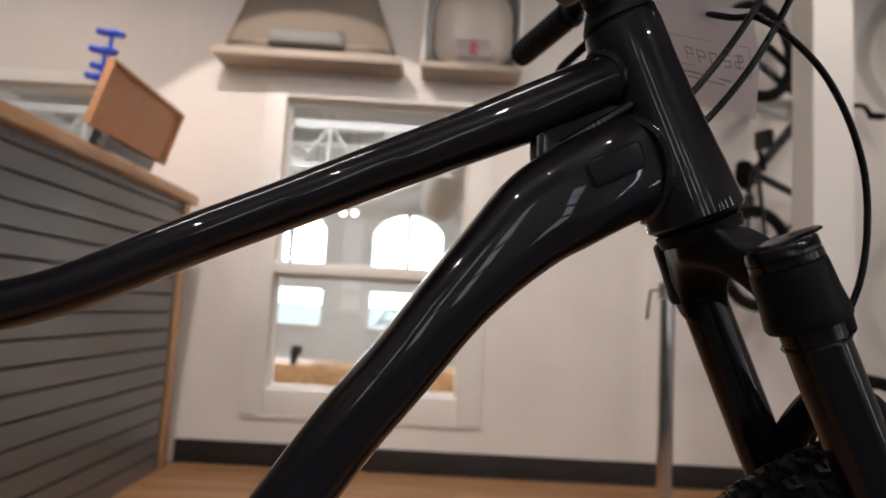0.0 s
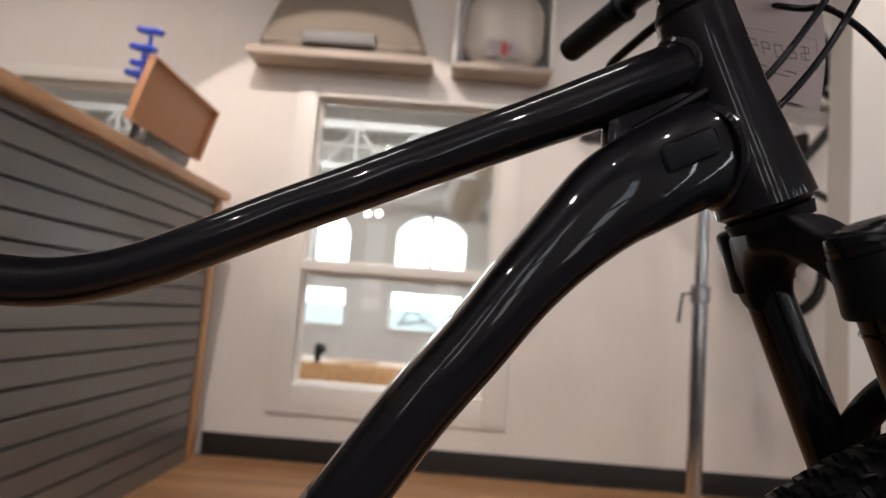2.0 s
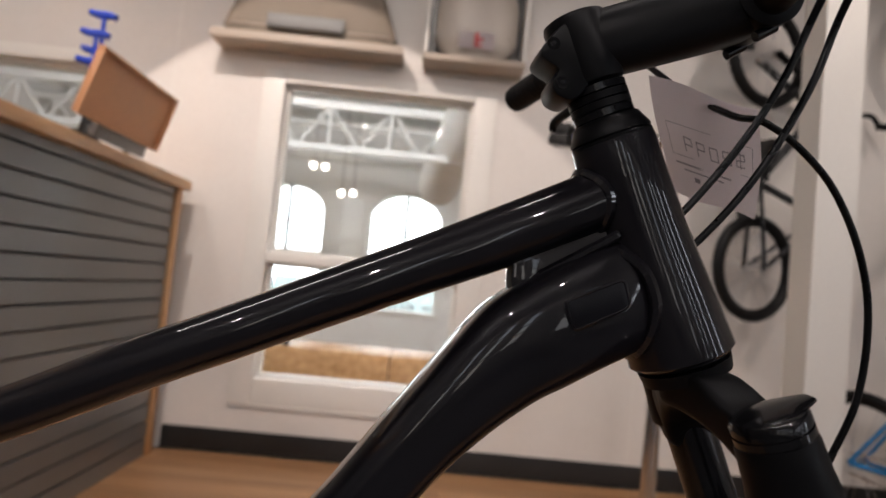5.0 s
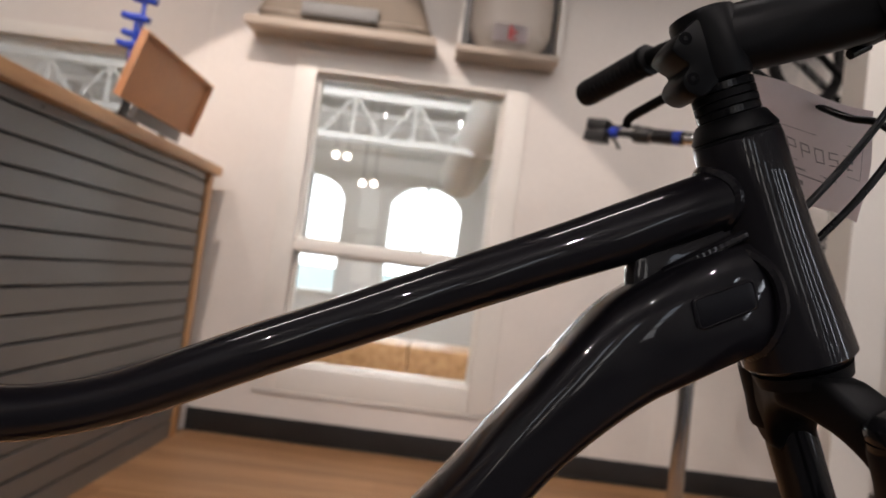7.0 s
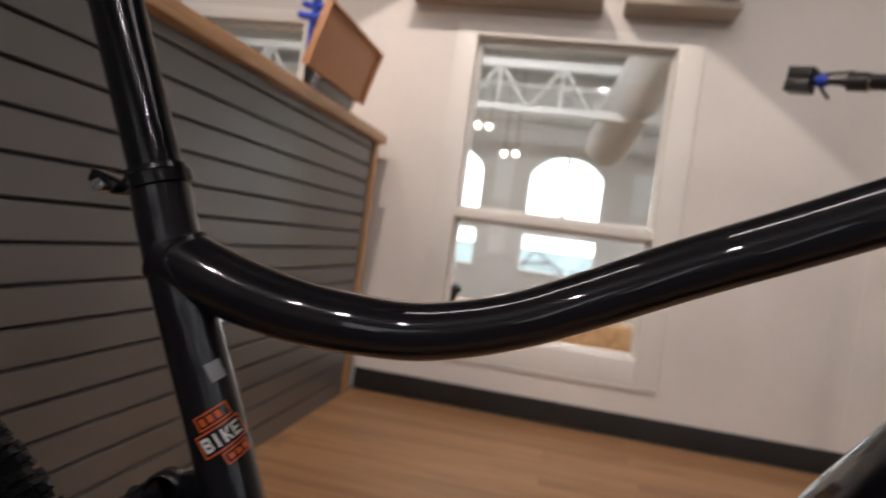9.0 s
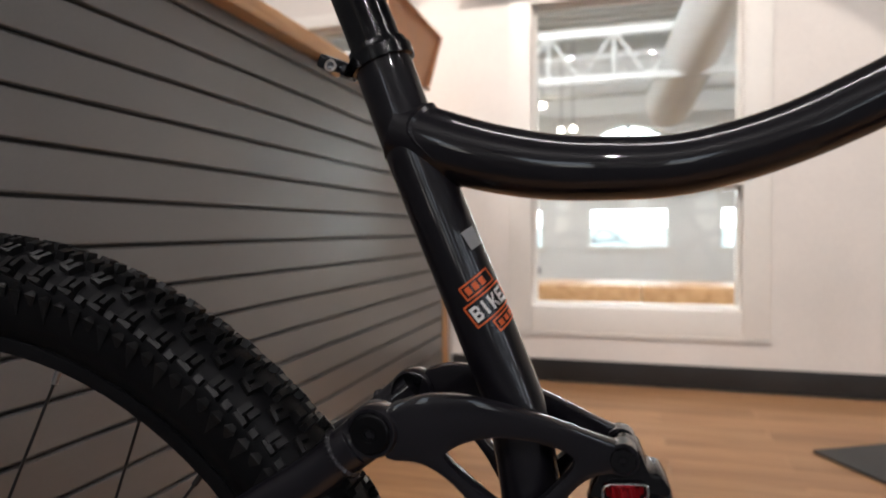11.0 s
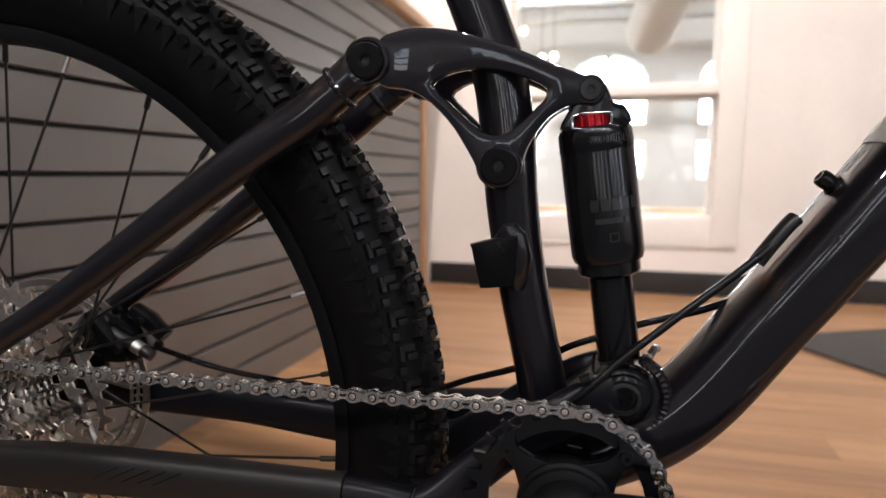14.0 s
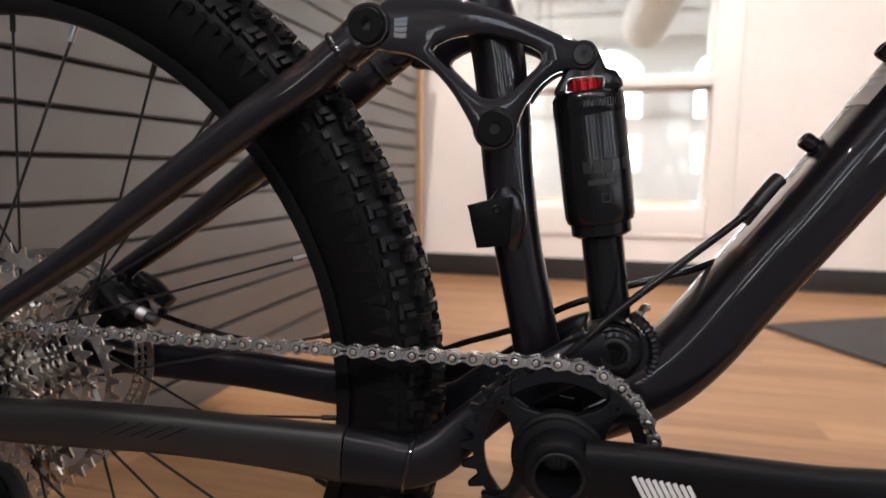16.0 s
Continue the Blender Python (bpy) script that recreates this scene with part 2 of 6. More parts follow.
def lathe(bm, a, b, profile, n=28, close=True):
    """Revolve (along 0..1 or metres, radius) pairs about the line from a to b."""
    o, x, y, z, ln = axis_frame(a, b)
    rings = []
    for s, r in profile:
        rings.append([bm.verts.new(o + z * s + (x * math.cos(k * math.tau / n) + y * math.sin(k * math.tau / n)) * r) for k in range(n)])
    for p, q in zip(rings, rings[1:]):
        for k in range(n):
            bm.faces.new((p[k], p[(k + 1) % n], q[(k + 1) % n], q[k]))
    if close:
        for ring in (rings[0], rings[-1]):
            bm.faces.new(ring)
    return bm


def cyl(bm, a, b, r, r2=None, n=24, bevel=0.0):
    r2 = r if r2 is None else r2
    ln = (Vector(b) - Vector(a)).length
    if bevel:
        pr = [(0, r - bevel), (bevel * .3, r - bevel * .3), (bevel, r), (ln - bevel, r2), (ln - bevel * .3, r2 - bevel * .3), (ln, r2 - bevel)]
    else:
        pr = [(0, r), (ln, r2)]
    return lathe(bm, a, b, pr, n)


def C(a, b, r, r2=None, n=24, bevel=0.0):
    return cyl(bmesh.new(), a, b, r, r2, n, bevel)


def spline(pts, steps=6):
    """Catmull-Rom through tuples of any length."""
    P = [np.array(p, float) for p in pts]
    P = [2 * P[0] - P[1]] + P + [2 * P[-1] - P[-2]]
    out = []
    for i in range(1, len(P) - 2):
        for k in range(steps):
            t = k / steps
            a, b, c, d = P[i - 1:i + 3]
            out.append(.5 * ((2 * b) + (c - a) * t + (2 * a - 5 * b + 4 * c - d) * t * t + (3 * b - a - 3 * c + d) * t ** 3))
    out.append(P[-2])
    return out


def sweep(bm, rows, n=24, power=2.0, cap=True):
    """Tube along rows of (x, y, z, half height, half width)."""
    R = [np.array(r, float) for r in rows]
    rings = []
    side0 = Vector((0, 1, 0))
    for i, r in enumerate(R):
        a, b = R[max(0, i - 1)][:3], R[min(len(R) - 1, i + 1)][:3]
        t = Vector(b - a).normalized()
        side = side0 - t * side0.dot(t)
        if side.length < 1e-3:
            side = Vector((1, 0, 0)) - t * t.x
        side.normalize()
        side0 = side
        up = t.cross(side)
        ring = []
        for k in range(n):
            c, s = math.cos(k * math.tau / n), math.sin(k * math.tau / n)
            e = 2.0 / power
            cc, ss = math.copysign(abs(c) ** e, c), math.copysign(abs(s) ** e, s)
            ring.append(bm.verts.new(Vector(r[:3]) + up * (ss * r[3]) + side * (cc * r[4])))
        rings.append(ring)
    for p, q in zip(rings, rings[1:]):
        for k in range(n):
            bm.faces.new((p[k], p[(k + 1) % n], q[(k + 1) % n], q[k]))
    if cap:
        bm.faces.new(rings[0])
        bm.faces.new(rings[-1])
    return bm


def T(pts, r, n=10, steps=6):
    """Round cable or tube through points."""
    return sweep(bmesh.new(), [(*p[:3], r, r) for p in spline(pts, steps)], n)


def outline(bm, loop, hole, y0, y1, bevel=0.002):
    """A plate from a closed outline in x and z (with one hole or none) between y0 and y1."""
    es = []
    for pts in ([loop, hole] if hole else [loop]):
        vs = [bm.verts.new((p[0], y0, p[1])) for p in pts]
        es += [bm.edges.new((vs[i], vs[(i + 1) % len(vs)])) for i in range(len(vs))]
    r = bmesh.ops.triangle_fill(bm, use_beauty=True, use_dissolve=False, edges=es)
    fs = [g for g in r["geom"] if isinstance(g, bmesh.types.BMFace)]
    ex = bmesh.ops.extrude_face_region(bm, geom=fs)
    vs = [g for g in ex["geom"] if isinstance(g, bmesh.types.BMVert)]
    bmesh.ops.translate(bm, verts=vs, vec=(0, y1 - y0, 0))
    bmesh.ops.recalc_face_normals(bm, faces=bm.faces)
    if bevel:
        sharp = [e for e in bm.edges if len(e.link_faces) == 2 and e.calc_face_angle() > 1.0 and abs(e.verts[0].co.y - e.verts[1].co.y) < 1e-6]
        bmesh.ops.bevel(bm, geom=sharp, offset=bevel, segments=2, affect="EDGES", profile=.6)
    return bm


def smooth_loop(pts, steps=5):
    P = [np.array(p, float) for p in pts]
    n = len(P)
    out = []
    for i in range(n):
        a, b, c, d = P[i - 1], P[i], P[(i + 1) % n], P[(i + 2) % n]
        for k in range(steps):
            t = k / steps
            out.append(.5 * ((2 * b) + (c - a) * t + (2 * a - 5 * b + 4 * c - d) * t * t + (3 * b - a - 3 * c + d) * t ** 3))
    return [(float(p[0]), float(p[1])) for p in out]


def weld(bm, ring, r=.0022, closed=None, ripple=.10):
    """A rippled weld bead along a row of points, closed where its ends meet."""
    pts = [Vector(p) for p in ring]
    if closed is None:
        closed = (pts[0] - pts[-1]).length < .009
    if closed:
        pts.append(pts[0])
    rows = []
    for i in range(len(pts) - 1):
        for k in range(4):
            p = pts[i].lerp(pts[i + 1], k / 4)
            f = r * (1 - ripple * .8 + ripple * abs(math.sin(math.pi * (k + .5) / 4)))
            rows.append((*p, f, f))
    rows.append((*pts[-1], r * .7, r * .7))
    return sweep(bm, rows, 7)


def hex_bolt(name, parent, u, w, z, r, mat_, out=-1, deep=.004, label=""):
    """Round bolt head with a hexagonal socket facing along y."""
    bm = bmesh.new()
    lathe(bm, (u, w - out * deep, z), (u, w, z), [(0, r), (deep * .75, r), (deep, r * .90), (deep, r * .40), (deep * .9, r * .36)], 24, close=False)
    lathe(bm, (u, w - out * deep, z), (u, w, z), [(deep * .92, r * .40), (deep * .90, r * .30), (-deep * .4, r * .29), (-deep * .4, .0001)], 6, close=False)
    return part(name, bm, mat_, parent, label)

# ---- room ----
WY = 2.567          # face of the north wall
X0, X1, Y0, CZ = -2.7, 4.2, -7.0, 3.05


def setting(name, bm, material, label, category, smooth=False):
    return thing(name, bm, material, label, category, kind="structure", smooth=smooth)


bm = bmesh.new()
box(bm, (X0, -.62, -.12), (X1, WY, -.004))
floor = setting("floor", bm, M_GROOVE, "warm oak laminate floor of long planks", "floor")

# unseen dark floor, added so the gloss paint doesn't mirror bright oak
setting("floor_unseen", B((X0, Y0, -.12), (X1, -.621, .0)), M_DARKFLOOR, "dark floor out of view, added to keep reflections in the bike dark", "floor")

bm = bmesh.new()
WX0, WX1 = -.335, .558
VX0, VX1 = -2.05, -1.205
box(bm, (X0, WY, -.02), (VX0, WY + .14, CZ))
box(bm, (VX1, WY, -.02), (WX0, WY + .14, CZ))
box(bm, (VX0, WY, -.02), (VX1, WY + .14, .926))
box(bm, (VX0, WY, 1.722), (VX1, WY + .14, CZ))
box(bm, (WX1, WY, -.02), (X1, WY + .14, CZ))
box(bm, (WX0, WY, -.02), (WX1, WY + .14, .345))
box(bm, (WX0, WY, 1.727), (WX1, WY + .14, CZ))
wall_north = setting("wall_north", bm, M_WALL, "cream painted wall with a tall interior window", "wall")
bm = bmesh.new()
# slits out of view, added so gloss tubes reflect broken vertical streaks
SLITS = (-1.2, .3, 1.5, 3.3)
prev = X0
for x in SLITS + (X1 + .2,):
    box(bm, (prev, Y0 - .14, -.02), (x - .2, Y0, CZ))
    prev = x + .2
for x in SLITS:
    box(bm, (x - .2, Y0 - .14, -.02), (x + .2, Y0, .45))
    box(bm, (x - .2, Y0 - .14, 2.45), (x + .2, Y0, CZ))
    for z in (.95, 1.5, 2.0):
        box(bm, (x - .2, Y0 - .015, z), (x + .2, Y0, z + .11))
setting("wall_south", bm, M_DARKWALL, "cream painted shop wall with narrow unseen slits added for streak lights", "wall")
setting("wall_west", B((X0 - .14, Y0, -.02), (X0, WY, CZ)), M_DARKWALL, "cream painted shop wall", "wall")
bm = bmesh.new()
# unseen narrow slits, added for bright streaks down the head tube
EAST_SLITS = (-5.2, -3.9, -2.6, -1.3)
prev = Y0
for y in EAST_SLITS + (WY + .13,):
    box(bm, (X1, prev, -.02), (X1 + .14, y - .07, CZ))
    prev = y + .07
for y in EAST_SLITS:
    box(bm, (X1, y - .07, -.02), (X1 + .14, y + .07, .55))
    box(bm, (X1, y - .07, 2.5), (X1 + .14, y + .07, CZ))
    for z in (1.2, 1.85):
        box(bm, (X1, y - .07, z), (X1 + .02, y + .07, z + .09))
setting("wall_east", bm, M_DARKWALL, "cream painted shop wall with tall unseen slits added for streak lights", "wall")
setting("ceiling", B((X0, Y0, CZ), (X1, WY, CZ + .1)), M_CEIL, "dark painted open ceiling", "ceiling")

# black rubber baseboard with a small toe
bm = bmesh.new()
box(bm, (-.72, WY - .006, 0), (4.0, WY - .0005, .102), .002)
box(bm, (-.72, WY - .012, 0), (4.0, WY - .006, .012), .003)
setting("baseboard", bm, M_RUBBER_BASE, "black rubber baseboard along the wall", "baseboard", True)

# panel joints on the wall
for x in (-.86, 1.42):
    setting("trim", B((x - .002, WY - .0015, .103), (x + .002, WY + .001, CZ)), M_TRIM, "thin vertical joint between wall panels", "trim")

# window
win = empty("window_1", pose(0, WY, .345), "white framed two-light interior window", "window", kind="structure")


def wpart(name, lo, hi, material=M_TRIM, bevel=.003, parent=None):
    off = Vector((0, WY, .345))
    bm = B(Vector(lo) - off, Vector(hi) - off, bevel)
    return part(name, bm, material, parent or win)


wpart("casing", (-.437, WY - .009, .228), (WX0 - .001, WY - .0005, 1.785))
wpart("casing", (WX1 + .001, WY - .009, .228), (.668, WY - .0005, 1.785))
wpart("casing", (WX0, WY - .010, 1.728), (WX1, WY - .0005, 1.787))
wpart("casing", (WX0, WY - .010, .226), (WX1, WY - .0005, .344))
wpart("casing_edge", (-.437, WY - .013, .214), (.668, WY - .0005, .2255))
wpart("window_rail", (WX0, WY - .012, .880), (WX1, WY + .10, .926), bevel=.004)
for z0, z1 in ((.345, .880), (.926, 1.727)):
    wpart("window_frame", (WX0, WY + .045, z0), (WX0 + .016, WY + .10, z1))
    wpart("window_frame", (WX1 - .016, WY + .045, z0), (WX1, WY + .10, z1))
    wpart("window_frame", (WX0 + .016, WY + .045, z0), (WX1 - .016, WY + .10, z0 + .014))
    wpart("window_frame", (WX0 + .016, WY + .045, z1 - .014), (WX1 - .016, WY + .10, z1))
    g = wpart("pane", (WX0 + .014, WY + .068, z0 + .012), (WX1 - .014, WY + .073, z1 - .012), M_GLASS, 0)
    g.visible_shadow = False

# second window behind the counter
win2 = empty("window_20", pose(-1.6, WY, .926), "white framed interior window above the counter", "window", kind="structure")
for lo, hi in (((VX0 - .09, -.010, -.10), (VX1 + .085, -.0005, -.001)), ((VX0 - .09, -.010, .797), (VX1 + .085, -.0005, .86)), ((VX0 - .09, -.009, 0), (VX0 - .001, -.0005, .796)), ((VX1 + .001, -.009, 0), (VX1 + .085, -.0005, .796))):
    part("casing", B((lo[0] + 1.6, lo[1], lo[2]), (hi[0] + 1.6, hi[1], hi[2]), .003), M_TRIM, win2)
for lo, hi in (((VX0, .045, 0), (VX0 + .016, .10, .796)), ((VX1 - .016, .045, 0), (VX1, .10, .796)), ((VX0 + .016, .045, 0), (VX1 - .016, .10, .014)), ((VX0 + .016, .045, .775), (VX1 - .016, .10, .796))):
    part("window_frame", B((lo[0] + 1.6, lo[1], lo[2]), (hi[0] + 1.6, hi[1], hi[2]), .003), M_TRIM, win2)
g = part("pane", B((VX0 + 1.614, .068, .012), (VX1 + 1.586, .073, .784)), M_GLASS, win2)
g.visible_shadow = False

# square white column
setting("column", B((1.755, 1.80, -.01), (1.905, 1.94, CZ), .004), M_TRIM, "square white painted column standing before the wall", "column")

# ---- the hall behind the window ----
HY = 7.2
HX0, HX1, HZ = -4.0, 4.5, 2.78


def arch_wall():
    """Far wall with two rows of openings, arched above, as columns and bands."""
    bm = bmesh.new()
    cols = [(-1.78, -.88), (-.35, .55), (1.08, 1.98)]
    xs = [HX0] + [v for c in cols for v in c] + [HX1]
    for i in range(0, len(xs), 2):
        box(bm, (xs[i], HY, -1.2), (xs[i + 1], HY + .25, HZ))
    for a, b in cols:
        box(bm, (a, HY, -1.2), (b, HY + .25, .50))
        box(bm, (a, HY, .92), (b, HY + .25, 1.12))
        # arch head
        n, r, cx, zs = 18, (b - a) / 2, (a + b) / 2, 1.54
        pts = []
        for k in range(n + 1):
            t = math.pi * k / n
            pts.append((cx - r * math.cos(t), zs + .36 * math.sin(t)))
        for k in range(n):
            (xa, za), (xb, zb) = pts[k], pts[k + 1]
            v = [bm.verts.new(p) for p in ((xa, HY, za), (xb, HY, zb), (xb, HY, 1.92), (xa, HY, 1.92), (xa, HY + .25, za), (xb, HY + .25, zb), (xb, HY + .25, 1.92), (xa, HY + .25, 1.92))]
            bm.faces.new(v[:4]); bm.faces.new((v[0], v[1], v[5], v[4])); bm.faces.new(v[4:])
        box(bm, (a, HY, 1.92), (b, HY + .25, HZ))
    return bm, cols


bm, cols = arch_wall()
setting("wall_hall_far", bm, M_HALL, "white hall wall with arched windows over square ones", "wall")
setting("wall_hall_side", B((HX0 - .2, WY + .14, -1.2), (HX0, HY + .25, HZ)), M_HALL, "white hall side wall", "wall")
setting("wall_hall_side", B((HX1, WY + .14, -1.2), (HX1 + .2, HY + .25, HZ)), M_HALL, "white hall side wall", "wall")
setting("floor_hall", B((HX0, WY + .14, -1.3), (HX1, HY + .25, -1.2)), M_FLOOR, "hall floor below the window", "floor")
bm = bmesh.new()
box(bm, (HX0, WY + .14, HZ), (HX1, HY + .25, HZ + .1))
for i in range(26):
    y = WY + .3 + i * .19
    box(bm, (HX0, y, HZ - .07), (HX1, y + .09, HZ))
setting("ceiling_hall", bm, M_GALV, "white corrugated metal deck ceiling of the hall", "ceiling")
for i, (a, b) in enumerate(cols):
    cx = (a + b) / 2
    for z0, z1 in ((.50, .92), (1.12, 1.92)):
        w = empty("window_%d" % (2 + i * 2 + (z0 > .9)), pose(cx, HY + .1, z0), "bright hall window with white frame, any mullion darkened for backlit shade", "window", kind="structure")
        part("window_frame", B((a - cx, 0, 0), (a - cx + .03, .05, z1 - z0)), M_TRIM, w)
        part("window_frame", B((b - cx - .03, 0, 0), (b - cx, .05, z1 - z0)), M_TRIM, w)
        part("window_sill", B((a - cx - .06, -.14, -.05), (b - cx + .06, -.101, -.012)), M_TRIM, w)
        if z0 > .9:
            # grey colour stands in for the backlit shade on the white mullion
            part("mullion", B((-.024, 0, 0), (.024, .05, z1 - z0)), M_SLAT, w)
# daylight beyond
setting("backdrop", B((-14, 16, -3), (16, 16.1, 14)), M_DAY, "bright overcast sky beyond the hall windows", "sky")
setting("ground", B((-14, HY + .3, -1.6), (16, 15.9, -1.5)), M_OUT, "ground outside the hall", "ground")
bm = bmesh.new()
for a, b in (((-2.6, 13, -1.5), (3.4, 15, -.25)),):
    box(bm, a, b)
roof = [bm.verts.new(p) for p in ((-3, 12.6, -.25), (3.8, 12.6, -.25), (3.8, 14, .75), (-3, 14, .75), (-3, 15.3, -.25), (3.8, 15.3, -.25))]
bm.faces.new(roof[:4]); bm.faces.new((roof[3], roof[2], roof[5], roof[4]))
house = empty("house", pose(0, 0, 0), "low pavilion with a pale blue-green roof and dark timber gable", "building")
part("roof", bm, M_GREENROOF, house, smooth=False)
ga, gb, gp = Vector((-.80, 12.45, .20)), Vector((.22, 12.45, .34)), Vector((-.38, 12.45, .74))
for p, q in ((ga, gp), (gp, gb), (ga.lerp(gp, .45), gb.lerp(gp, .45)), (ga, gb)):
    part("rafter", C(p, q, .022, n=6), M_SLAT, house)
for k in range(5):
    p = ga.lerp(gb, .16 + k * .17)
    part("strut", C(p, p.lerp(gp, .55), .014, n=6), M_SLAT, house)
part("eave_beam", C((.35, 12.45, .36), (1.4, 12.45, .40), .03, n=6), M_SLAT, house)

# steel roof trusses of the hall
def truss(y, z0, z1):
    t = empty("roof_truss", pose(0, y, z0), "white painted steel roof truss", "truss", group="hall roof trusses")
    part("bottom_chord", B((HX0, -.03, -.03), (HX1, .03, .03)), M_GALV, t, smooth=False)
    part("top_chord", B((HX0, -.035, z1 - z0 - .035), (HX1, .035, z1 - z0 + .035)), M_GALV, t, smooth=False)
    n = 16
    for k in range(n):
        xa = HX0 + (HX1 - HX0) * k / n
        xb = HX0 + (HX1 - HX0) * (k + 1) / n
        xm = (xa + xb) / 2
        part("web", C((xa, 0, 0), (xm, 0, z1 - z0), .014, n=8), M_GALV, t)
        part("web", C((xm, 0, z1 - z0), (xb, 0, 0), .014, n=8), M_GALV, t)
        part("web", C((xm, 0, z1 - z0), (xm, 0, 0), .016, n=8), M_GALV, t)


truss(5.0, 1.93, 2.30)
truss(6.4, 2.10, 2.47)
d0, d1 = Vector((.44, 5.9, 1.83)), Vector((.86, 3.4, 2.62))
bm = lathe(bmesh.new(), d0, d1, [(-.14, .02), (-.13, .09), (-.09, .15), (-.03, .19), (.04, .205)] + [(k * .1, .205 + .006 * (k % 2)) for k in range(1, 26)], 40)
duct = thing("air_duct", bm, M_DUCT, "white fabric air duct hanging under the hall roof", "duct")
for x, y, z in ((-.84, 6.0, 1.94), (-.73, 6.05, 1.945), (-.56, 6.2, 1.71), (-.44, 6.2, 1.72), (-1.25, 6.1, .88)):
    l = empty("pendant_lamp", pose(x, y, z), "small bright pendant bulb on a thin cord", "lamp", group="hall pendants")
    bm = bmesh.new()
    bmesh.ops.create_uvsphere(bm, u_segments=16, v_segments=10, radius=.032)
    part("bulb", bm, M_BULB, l)
    part("cord", C((0, 0, .03), (0, 0, HZ - z), .004, n=6), M_DARKPLASTIC, l)
# low timber wall with a vice on it
bench = empty("workbench", pose(0, 4.5, -1.2), "long brown timber workbench in the hall", "bench")
for k in range(4):
    part("board", B((-3 + k * 1.6, 0, 1.27), (-1.41 + k * 1.6, .55, 1.475), .004), M_OAK, bench)
for x in (-2.5, -.8, .9, 2.6):
    part("leg", B((x, .1, 0), (x + .09, .4, 1.27)), M_OAKZ, bench)
vice = thing("bench_vice", sweep(bmesh.new(), [(-.62, 4.56, .275, .02, .05), (-.62, 4.56, .33, .03, .03), (-.60, 4.56, .38, .05, .04), (-.60, 4.56, .42, .03, .02)], 12), M_DARKPLASTIC, "small dark bench vice on the timber workbench", "vice")
# netting
bm = bmesh.new()
for k in range(86):
    x = -2.0 + k * .05
    box(bm, (x, 6.6, .2), (x + .003, 6.603, 2.6))
for k in range(48):
    z = .2 + k * .05
    box(bm, (-2.0, 6.603, z), (2.3, 6.606, z + .003))
thing("safety_net", bm, M_GALV, "fine white netting hung across the hall", "net", kind="stuff", smooth=False)

# ---- counter ----
counter = empty("counter", pose(-.722, 0, 0), "sales counter clad in grey slatwall with light wood edging", "counter")
CY0, CY1 = -1.9, 2.41
part("body", B((-.55, CY0, .0), (-.012, CY1, 1.162)), M_GROOVE, counter, smooth=False)
zs = [.075 * k for k in range(1, 16)]
edges = [0.0] + zs + [1.162]
for i in range(len(edges) - 1):
    lo = edges[i] + (.004 if i else 0)
    hi = edges[i + 1] - (.004 if i < len(edges) - 2 else 0)
    if hi - lo > .01:
        part("slat", B((-.0115, CY0, lo), (0, CY1, hi), .0015, seg=1), M_SLAT, counter)
part("post", B((-.040, CY1 + .001, 0), (.012, CY1 + .055, 1.162), .003), M_OAKZ, counter)
part("countertop", B((-.62, CY0 - .02, 1.163), (.040, CY1 + .075, 1.205), .004), M_OAK, counter)
part("screw", C((.0, 1.25, 1.145), (.0012, 1.25, 1.145), .004, n=12), M_GROOVE, counter)

# tan tray display leaning on the counter
A, Bq, A2, B2 = Vector((-.699, 2.09, 1.262)), Vector((-.69, 1.511, 1.262)), Vector((-.639, 2.09, 1.472)), Vector((-.628, 1.511, 1.458))
ex, ez = (A - Bq).normalized(), (A2 - A).normalized()
ey = ez.cross(ex).normalized()
mt = Matrix((ex, ey, ez)).transposed().to_4x4()
mt.translation = Bq
board = empty("display_stand", mt, "tan leathery tray leaning on a small stand on the counter", "display stand")
W_, H_ = (A - Bq).length, (A2 - A).length
part("panel", B((0, -.004, 0), (W_, .004, H_), .002), M_CARD, board)
for lo, hi in (((0, -.020, 0), (W_, -.0045, .012)), ((0, -.020, H_ - .012), (W_, -.0045, H_)), ((0, -.020, .0125), (.012, -.0045, H_ - .0125)), ((W_ - .012, -.020, .0125), (W_, -.0045, H_ - .0125))):
    part("rim", B(lo, hi, .003), M_CARD, board)
part("backing", B((.17, .0045, -.044), (W_ - .04, .028, .03), .003), M_SLAT, board)
part("foot", B((.10, .006, -.052), (.125, .022, .02), .003), M_DARKPLASTIC, board)
part("foot", B((W_ - .125, .029, -.052), (W_ - .10, .045, .02), .003), M_DARKPLASTIC, board)

# planks of the floor, rows parallel to the wall
rp = random.Random(4)
plank_w, meshes = .128, []
for ln in (1.22, .81, .47):
    bm = B((0, 0, -.004), (ln - .0012, plank_w - .0012, 0), .0006, seg=1)
    me = bpy.data.meshes.new("plank")
    bm.to_mesh(me)
    bm.free()
    me.materials.append(M_FLOOR)
    meshes.append((ln, me))
row, y = 0, WY - .02
while y > -.60 + plank_w:
    y -= plank_w
    x = X0 + (0 if row % 3 == 0 else -.41 if row % 3 == 1 else -.81) - rp.random() * .2
    while x < X1:
        # whole boards inside, cut ones at the two ends
        fits = [m for m in meshes if x + m[0] <= X1]
        ln, me = fits[0] if fits else meshes[-1]
        if x < X0:
            ln, me = meshes[1 + row % 2]
            x = X0
        if not fits:
            break
        ob = new("plank", me)
        ob.location = (x, y, 0)
        ob.parent = floor
        x += ln
    row += 1

# grey floor mat
bm = bmesh.new()
